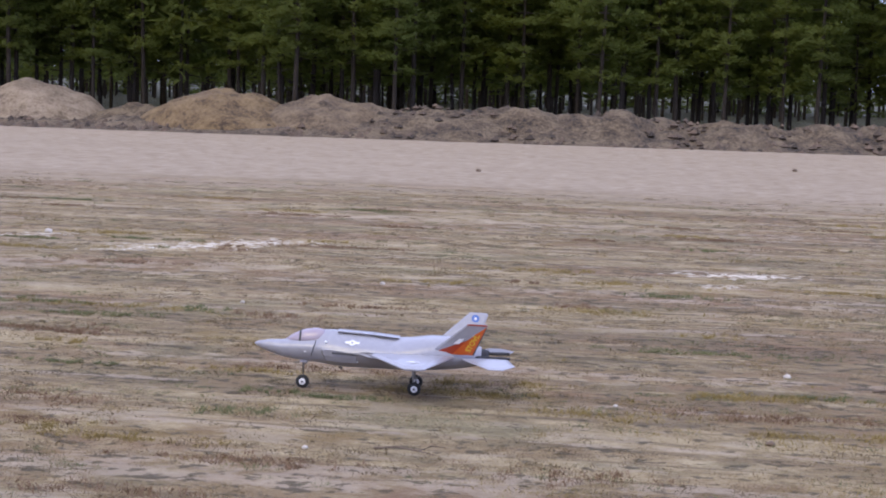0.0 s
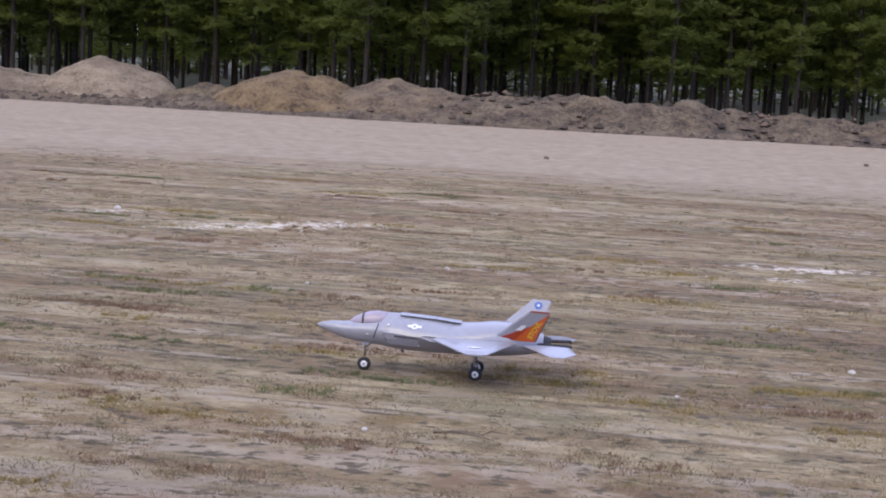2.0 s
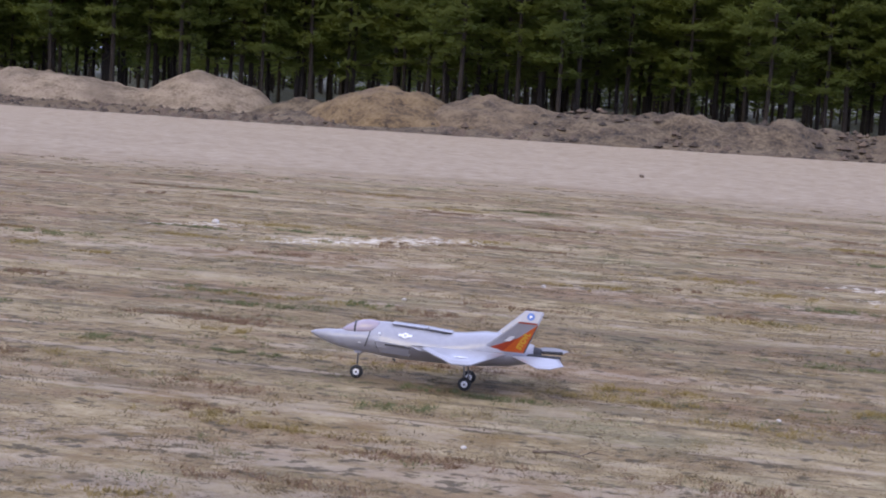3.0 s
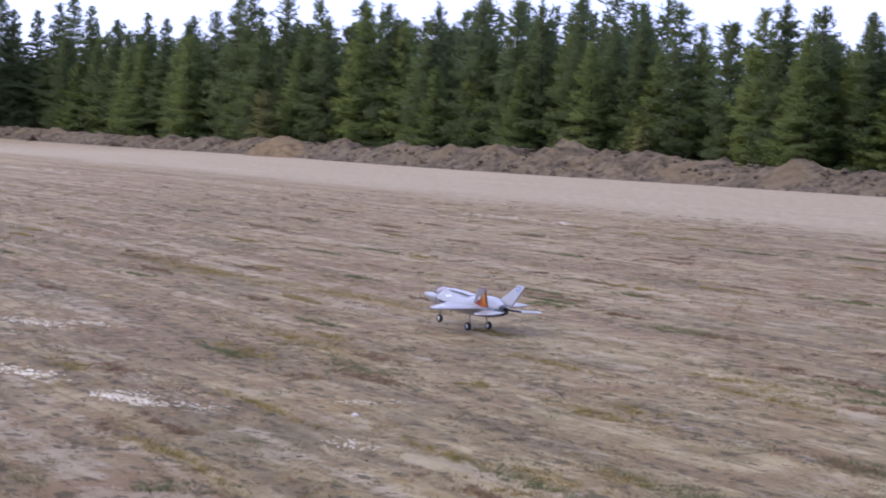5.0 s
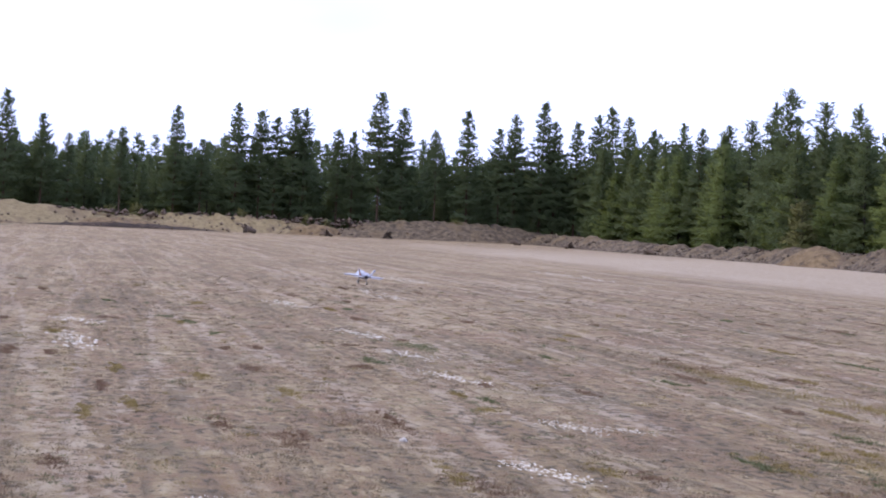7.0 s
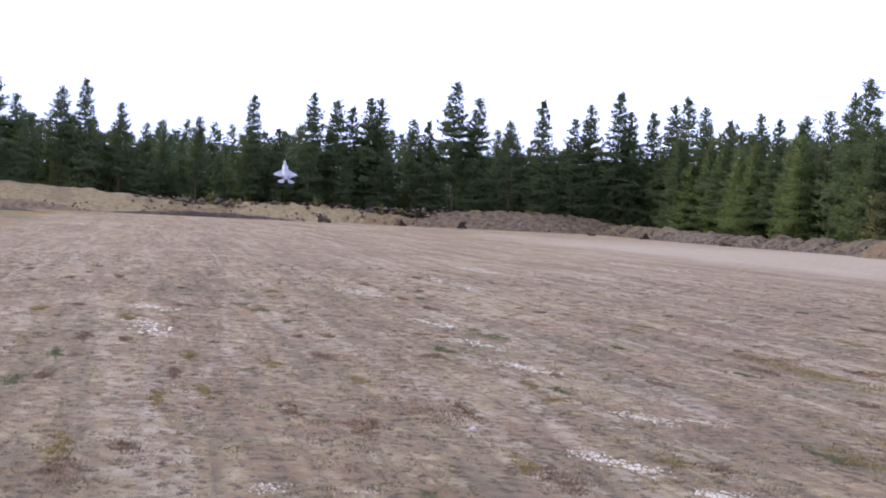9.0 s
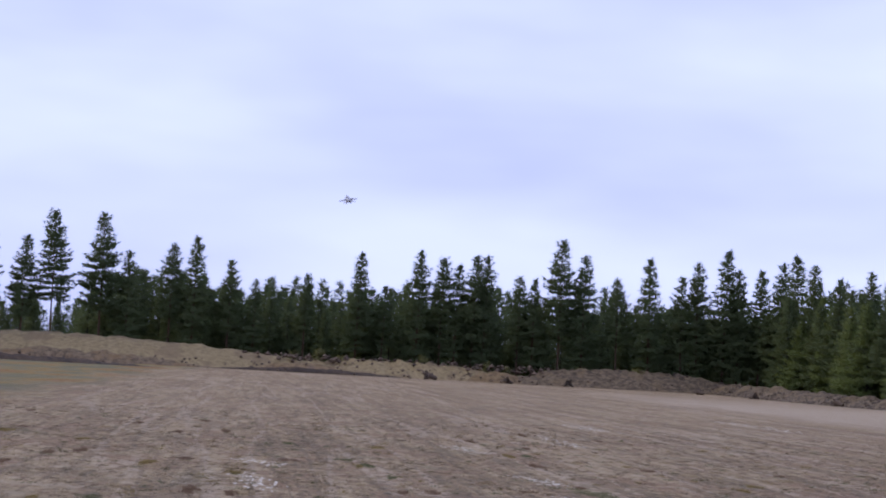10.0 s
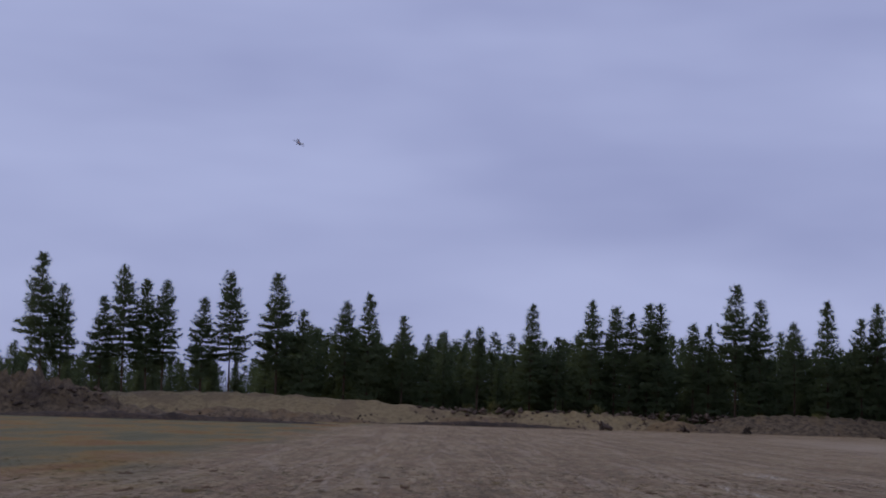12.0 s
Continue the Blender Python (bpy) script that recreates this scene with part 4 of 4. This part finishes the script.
flakes("white_sand_patch", [(-4.7, 14.35, -3.5, 15.6, 0.16, 90), (-6.3, 14.9, -5.7, 15.4, 0.12, 25), (-5.0, 14.1, -4.6, 14.3, 0.1, 14)], 1, "broken streak of white sand on the dry field")
flakes("white_sand_patch", [(0.35, 14.2, 0.9, 14.45, 0.17, 40), (0.42, 13.45, 0.55, 13.55, 0.1, 12)], 2, "small patch of white sand among withered grass")
flakes("white_sand_patch", [(-9.40, 3.3, -8.95, 3.50, 0.075, 90), (-8.92, 3.58, -8.65, 3.85, 0.06, 24), (-8.72, 4.5, -8.52, 4.92, 0.05, 20), (-7.5, 3.9, -7.4, 4.05, 0.07, 16)], 3, "bright white sand streak in a wheel track")
flakes("white_sand_patch", [(-24.2, 3.8, -22.4, 4.3, 0.20, 46), (-20.6, 3.85, -19.2, 4.2, 0.16, 40), (-17.6, 3.8, -16.2, 4.15, 0.15, 46), (-13.3, 3.85, -12.7, 4.15, 0.1, 50), (-12.95, 4.3, -12.6, 4.6, 0.09, 30), (-10.9, 2.95, -10.1, 3.25, 0.12, 50), (-32.2, 3.8, -30.0, 4.1, 0.24, 40)], 4, "line of white sand patches along a wheel track")
flakes("white_sand_patch", [(-25.2, -0.2, -24.0, 0.35, 0.25, 18), (-21.8, -0.1, -19.8, 0.2, 0.28, 30), (-9.3, 0.65, -9.3, 0.8, 0.08, 20), (-9.25, 1.1, -9.2, 1.35, 0.05, 20), (-9.45, 3.4, -9.3, 3.6, 0.06, 20), (-12.8, 4.3, -13.0, 4.1, 0.06, 14)], 5, "pale white sand patches on a bare wheel track")
flakes("white_sand_patch", [(-48.0, 9.0, -44.0, 9.3, 0.35, 30), (-39.0, 6.6, -34.0, 6.7, 0.3, 30), (-60.0, 17.0, -52.0, 17.3, 0.4, 36), (-21.6, 14.1, -20.6, 14.3, 0.15, 16), (-30.0, 18.5, -26.0, 18.8, 0.3, 24)], 6, "faint white sand streaks far along the strip")


def stone(name, x, y, r, mat, label, seed):
    q = random.Random(seed)
    bm = bmesh.new()
    bmesh.ops.create_icosphere(bm, subdivisions=2, radius=r)
    for v in bm.verts:
        v.co *= 1 + 0.35 * noise.noise(v.co * (1.3 / r) + Vector((seed, 0, 0)))
        v.co.z *= 0.7
    me = bpy.data.meshes.new(name)
    bm.to_mesh(me)
    bm.free()
    me.polygons.foreach_set("use_smooth", [True] * len(me.polygons))
    me.materials.append(mat)
    ob = new(name, me)
    ob.matrix_world = pose(x, y, r * 0.35, 0, 0, q.uniform(0, 360))
    tagged(ob, label, "stone", "loose stones on the field")


for k, (x, y, r) in enumerate(((0.72, 9.31, 0.022), (-1.49, 6.87, 0.014), (-2.15, 12.6, 0.02), (-5.93, 15.36, 0.04), (-2.9, 11.2, 0.018), (-0.2, 8.2, 0.012), (-11.9, 2.4, 0.03), (-8.2, 4.4, 0.02))):
    stone("pale_stone", x, y, r, M_STONE, "small pale stone lying on the sand", k + 1)
for k, (x, y, r) in enumerate(((0.52, 7.49, 0.02), (-3.31, 29.05, 0.05), (2.5, 33.5, 0.05))):
    stone("dark_stone", x, y, r, M_DARKSTONE, "dark stone lying on the sand", k + 31)


def twig(name, pts, r, label):
    V, Fc = [], []
    P = [Vector(p) for p in pts]
    tube(V, Fc, P, [r * (1 - 0.7 * k / (len(P) - 1)) for k in range(len(P))], 6)
    side = P[len(P) // 2]
    tube(V, Fc, [side, side + Vector((0.05, 0.06, 0.012)), side + Vector((0.12, 0.07, 0.004))], [r * 0.6, r * 0.5, r * 0.2], 5)
    tagged(new(name, mesh_from(name, V, Fc, M_STICK, True)), label, "twig")


twig("fallen_twig", [(-1.20, 6.93, 0.005), (-1.10, 6.95, 0.014), (-1.0, 6.91, 0.010), (-0.92, 6.87, 0.005)], 0.006, "thin dark fallen twig on the sand")
twig("fallen_twig", [(1.15, 9.0, 0.008), (1.4, 9.05, 0.02), (1.7, 8.95, 0.006)], 0.008, "thin crooked grey twig in the dry grass")


def blade_mesh(name, mat, xs, ys, lengths, bearings, leans, half, label):
    """Single grass blades, each a thin upright triangle that leans over."""
    rs = np.random.RandomState(len(xs))
    u = rs.uniform(0, 3.14, len(xs))
    foot = np.stack((xs, ys, np.full(len(xs), -0.003)), axis=1)
    side = np.stack((half * np.cos(u), half * np.sin(u), np.zeros(len(xs))), axis=1)
    tip = foot + np.stack((lengths * np.cos(bearings) * leans, lengths * np.sin(bearings) * leans, lengths * (1 - 0.5 * leans)), axis=1)
    V = np.stack((foot - side, foot + side, tip), axis=1).reshape(-1, 3)
    me = bpy.data.meshes.new(name)
    me.from_pydata(V.tolist(), [], np.arange(len(V)).reshape(-1, 3).tolist())
    me.materials.append(mat)
    tagged(new(name, me), label, "grass", kind="stuff")


def grass_field(name, mat, seed, count, near, far, tall, pick, blades, label, flat=0.0):
    """Low round tufts of many fine blades, thicker where the withered bands run."""
    r = random.Random(seed)
    spots = []
    while len(spots) < count:
        d = near * (far / near) ** (r.random() ** 0.85)
        a = radians(r.uniform(-112, 8))
        x, y = d * math.sin(a), d * math.cos(a)
        if y > 24 + 2 * noise.noise(Vector((x * 0.2, 0, 3))):
            continue
        dens = noise.noise(Vector((x * 0.25, y * 1.5, seed))) + 0.7 * noise.noise(Vector((x * 1.4, y * 2.6, seed + 4)))
        if dens < pick:
            continue
        size = tall * r.uniform(0.4, 1.25) * (1 + d * 0.012)
        spots.append((x, y, size, size * r.uniform(0.9, 2.2), 0.0016 + 0.00013 * d))
    rs = np.random.RandomState(seed)
    x, y, size, wide, half = (np.repeat(c, blades) for c in np.array(spots).T)
    n = len(x)
    w, q = rs.uniform(0, 6.283, n), wide * np.sqrt(rs.random_sample(n))
    ln = size * rs.uniform(0.3, 0.85, n) * (1.15 - 0.7 * (q / wide) ** 2)
    blade_mesh(name, mat, x + q * np.cos(w) * (1 + flat), y + q * np.sin(w), ln, w + rs.normal(0, 0.7, n), rs.uniform(0.4, 1.05, n), half, label)


grass_field("dry_grass", M_DRY, 3, 9000, 5.2, 45.0, 0.038, -0.05, 30, "short withered brown grass in low tufts", 0.6)
grass_field("dark_grass", M_TUFT, 5, 12000, 5.2, 48.0, 0.030, 0.0, 26, "low dark tufts of old grass and turf", 0.5)
grass_field("green_grass", M_GREEN, 8, 2200, 5.2, 40.0, 0.042, 0.12, 40, "small dull green grass tufts", 0.4)
grass_field("straw_grass", M_OCHRE_GRASS, 14, 2000, 5.2, 40.0, 0.042, 0.2, 40, "thicker ochre straw tufts among the withered grass", 0.8)


def matted_grass(name, mat, seed, bands, label):
    """Loose bands of long withered grass, drawn out along the strip: x, y, half length, half width."""
    rs = np.random.RandomState(seed)
    cols = [[] for k in range(6)]
    for x, y, lx, ly in bands:
        n = int(1500 * lx) + 60
        half = 0.0017 + 0.00013 * math.hypot(x, y)
        px, py = x + lx * rs.normal(0, 0.55, n), y + ly * rs.normal(0, 0.9, n)
        # the blades stand in small tufts with bare gaps between them
        hubs = rs.randint(0, max(5, n // 22), n)
        off = np.random.RandomState(seed + int(97 * abs(x))).normal(0, 1, (n, 2))
        px = x + lx * 0.6 * off[hubs, 0] + (px - x) * 0.12
        py = y + ly * 0.9 * off[hubs, 1] + (py - y) * 0.45
        for col, v in zip(cols, (px, py, rs.uniform(0.015, 0.042, n), rs.uniform(0, 6.283, n), rs.uniform(0.3, 0.95, n), np.full(n, half))):
            col.append(v)
    blade_mesh(name, mat, *(np.concatenate(c) for c in cols), label)


r_band = random.Random(77)


def strewn(count, near, far):
    out = []
    while len(out) < count:
        d, a = near * (far / near) ** (r_band.random() ** 0.8), radians(r_band.uniform(-112, 8))
        x, y = d * math.sin(a), d * math.cos(a)
        if y < 21:
            out.append((x, y, r_band.uniform(0.12, 0.55), r_band.uniform(0.03, 0.08)))
    return out


matted_grass("ochre_grass", M_OCHRE_GRASS, 21, [(0.62, 8.66, 0.52, 0.06), (-0.85, 8.62, 0.40, 0.05), (-2.1, 8.62, 0.24, 0.05), (-3.7, 10.75, 0.5, 0.07), (-0.95, 14.0, 0.5, 0.12), (-0.3, 13.3, 0.4, 0.10), (-2.75, 7.0, 0.22, 0.07), (-14.4, 7.6, 1.5, 0.12), (-17.2, 7.3, 1.6, 0.12), (-11.3, 5.6, 0.6, 0.10)] + strewn(130, 5.6, 34.0), "matted bands of ochre withered grass")
matted_grass("rust_grass", M_RUST, 22, strewn(170, 5.6, 40.0) + [(-0.4, 6.65, 0.35, 0.08), (-18.9, 7.4, 1.0, 0.2), (-12.8, 2.3, 0.8, 0.2), (-10.1, 2.6, 0.5, 0.15)], "matted reddish-brown withered grass")
matted_grass("olive_grass", M_GREEN, 23, [(-3.1, 10.8, 0.24, 0.07), (0.84, 8.72, 0.2, 0.05), (-9.9, 5.3, 0.4, 0.12), (-21.1, 4.4, 0.8, 0.15)] + strewn(70, 5.6, 34.0), "matted patches of dull olive grass")


# ---- clods, roots and brush on the banks ----
def clods(name, seed, count, spot, size, label):
    r = random.Random(seed)
    V, Fc = [], []
    for k in range(count):
        x, y, z = spot(r)
        q = size * r.uniform(0.4, 1.5)
        i = len(V)
        for dx, dy, dz in ((1, 0, 0), (0.3, 0.9, 0), (-0.8, 0.5, 0), (-0.8, -0.6, 0), (0.35, -0.95, 0), (0.1, 0.05, 0.9), (0, 0, -0.7)):
            V.append((x + q * dx * r.uniform(0.7, 1.3), y + q * dy * r.uniform(0.7, 1.3), z + q * dz * r.uniform(0.6, 1.2)))
        for j in range(5):
            Fc.append((i + j, i + (j + 1) % 5, i + 5))
            Fc.append((i + (j + 1) % 5, i + j, i + 6))
    tagged(new(name, mesh_from(name, V, Fc, M_DARKSTONE)), label, "clods", kind="stuff")


def on_bank(r):
    x = -165 + 195 * r.random()
    v = r.random() * 0.5
    p = min(1, v / 0.38)
    p = p * p * (3 - 2 * p)
    return x, bank_line(x) + 6.0 * v, bank_height(x) * p * r.uniform(0.7, 1.05)


clods("earth_clods", 4, 5000, on_bank, 0.10, "dark clods and turf lumps on the earth bank")
clods("earth_clods", 6, 500, lambda r: (-172 + 12 * r.random(), -55 + 108 * r.random(), r.uniform(0.0, 0.9)), 0.14, "dark clods on the far banks")


clods("rubble_clods", 9, 420, lambda r: (-171 + r.gauss(0, 1.6), -2 + 46 * r.random(), r.uniform(1.0, 1.75)), 0.24, "dark turf lumps and stones tipped along a sand bank")
clods("rubble_clods", 10, 260, lambda r: (-150 + r.gauss(0, 2.4), -38 + 14 * (r.random() - 0.4), r.uniform(0.6, 2.6)), 0.26, "turf lumps tipped over an earth ridge")


def brush_pile(x, y, z, seed):
    """A tangle of cut branches."""
    r = random.Random(seed)
    V, Fc = [], []
    for k in range(90):
        p = Vector((r.gauss(0, 0.9), r.gauss(0, 1.6), r.uniform(-0.4, 0.3)))
        d = Vector((r.gauss(0, 0.6), r.gauss(0, 0.9), r.uniform(0.1, 0.9))).normalized() * r.uniform(0.7, 1.8)
        bend = Vector((r.gauss(0, 0.15), r.gauss(0, 0.15), -0.1))
        tube(V, Fc, [p, p + d * 0.5 + bend, p + d], [0.035, 0.024, 0.008], 4)
    ob = new("brush_pile", mesh_from("brush_pile", V, Fc, M_STICK))
    ob.matrix_world = pose(x, y, z, 0, 0, 0)
    tagged(ob, "tangled pile of cut grey-brown branches on an earth ridge", "brush", "brush on the ridge")


for k, (x, y, z) in enumerate(((-148.5, -34.5, 2.2), (-149.0, -38.5, 2.7), (-149.0, -30.8, 1.2), (-146.5, -36.5, 1.5))):
    brush_pile(x, y, z, k + 90)


def root_stump(x, y, size, seed):
    """An uprooted stump: a short log with crooked roots."""
    r = random.Random(seed)
    V, Fc = [], []
    tube(V, Fc, [Vector((-0.5, 0, 0.25)) * size, Vector((0.0, 0, 0.4)) * size, Vector((0.35, 0, 0.45)) * size], [0.16 * size, 0.2 * size, 0.34 * size], 9)
    for k in range(11):
        d = Vector((r.uniform(0.1, 0.6), r.uniform(-1, 1), r.uniform(-0.5, 0.9)))
        p = Vector((0.3, 0, 0.42)) * size
        tube(V, Fc, [p, p + d * 0.5 * size, p + (d + Vector((0, 0, -0.2))) * 0.8 * size], [0.1 * size, 0.06 * size, 0.015 * size], 5)
    ob = new("root_stump", mesh_from("root_stump", V, Fc, M_DARKSTONE, True))
    ob.matrix_world = pose(x, y, -0.12 * size, 0, 0, r.uniform(0, 360))
    tagged(ob, "uprooted dark tree stump lying at the field edge", "stump", "uprooted stumps")


for k, (x, y, q) in enumerate(((-158.0, 16.2, 1.3), (-159.0, 24.0, 0.9), (-160.0, 30.0, 1.0), (-150.0, 40.5, 0.8), (-140.0, 42.5, 0.8), (-120.0, 43.0, 0.8))):
    root_stump(x, y, q, k + 3)


def shrub(x, y, h, turn, seed):
    r = random.Random(seed)
    TV, TF, CV, CF = pine_lists(r, h, 0.02, h * 0.38, 7, 0.7, 5, 0.20, 0.8)
    root = tagged(new("young_shrub"), "small yellow-green young tree at the edge of the wood", "shrub", "yellow-green shrubs")
    for nm, V, Fc, mat in (("stem", TV, TF, M_BARK), ("leaves", CV, CF, M_SHRUB)):
        o = new(nm, mesh_from(nm, V, Fc, mat) if nm == "stem" else needle_mesh(nm, V, np.zeros((len(Fc), 3)), mat))
        o.parent = root
    root.matrix_world = pose(x, y, 0, 0, 0, turn)


for k, (b, d, h) in enumerate(((-65.3, 116.0, 4.4), (-88.0, 172.0, 2.6), (-88.9, 171.0, 2.2), (-84.4, 171.0, 2.4), (-87.2, 172.0, 2.0), (-82.2, 172.0, 2.0), (-81.5, 171.0, 1.7), (-79.0, 172.0, 2.0), (-77.0, 172.0, 2.2), (-52.4, 84.0, 2.6))):
    shrub(d * math.sin(radians(b)), d * math.cos(radians(b)), h, k * 40, k + 60)


# ---- what moves ----
JET_PATH = [
    (0.0, pose(-1.230, 8.290, 0, 0, 0, 6)), (2.1, pose(-1.230, 8.290, 0, 0, 0, 6)), (2.3, pose(-1.235, 8.288, 0, 0, 0, 6)), (2.5, pose(-1.290, 8.282, 0, 0, 0, 6)), (2.75, pose(-1.490, 8.268, 0, 0, 0, 6)),
    (3.0, pose(-1.790, 8.260, 0, 0, 0, 6)), (3.2, pose(-2.168, 8.232, 0, 0, 0, 6)), (3.6, pose(-3.36, 8.11, 0, 0, 0, 6)), (4.0, pose(-5.05, 7.94, 0, 0, 0, 5.5)), (4.4, pose(-7.24, 7.72, 0, 0, 0, 4.5)),
    (4.8, pose(-9.83, 7.48, 0, 0, 0, 3.5)), (5.0, pose(-11.61, 7.355, 0, 0, 0, 3)), (5.5, pose(-17.02, 7.15, 0, 0, 0, 2)), (6.0, pose(-23.6, 7.0, 0.0, 0, 0, 1.5)), (6.5, pose(-31.7, 6.96, 0, 0, 0, 1)),
    (7.0, pose(-38.9, 6.72, 0.11, -5, 2, 1)), (7.2, pose(-41.5, 6.62, 0.14, 0, 2, 1)), (7.8, pose(-50.0, 6.3, 0.10, 0, 3, 1)), (8.3, pose(-57.2, 5.95, 0.25, 0, 14, 1)),
    (8.8, pose(-63.8, 5.55, 1.35, -12, 40, 2)), (9.0, pose(-66.8, 5.2, 2.65, 0, 44, 2)), (9.5, pose(-76.7, 4.7, 6.6, 30, 34, 4)), (10.0, pose(-84.5, 4.0, 9.5, 12, 20, 6)), (10.5, pose(-93.4, 2.6, 11.3, 20, 24, 9)),
    (11.0, pose(-101.3, -0.4, 13.2, 4, 22, 10)), (11.5, pose(-109.0, -4.4, 15.75, -14, 24, 14)), (12.0, pose(-116.1, -10.3, 19.9, -22, 28, 18))]


def motions():
    walk(jet, JET_PATH)


motions()
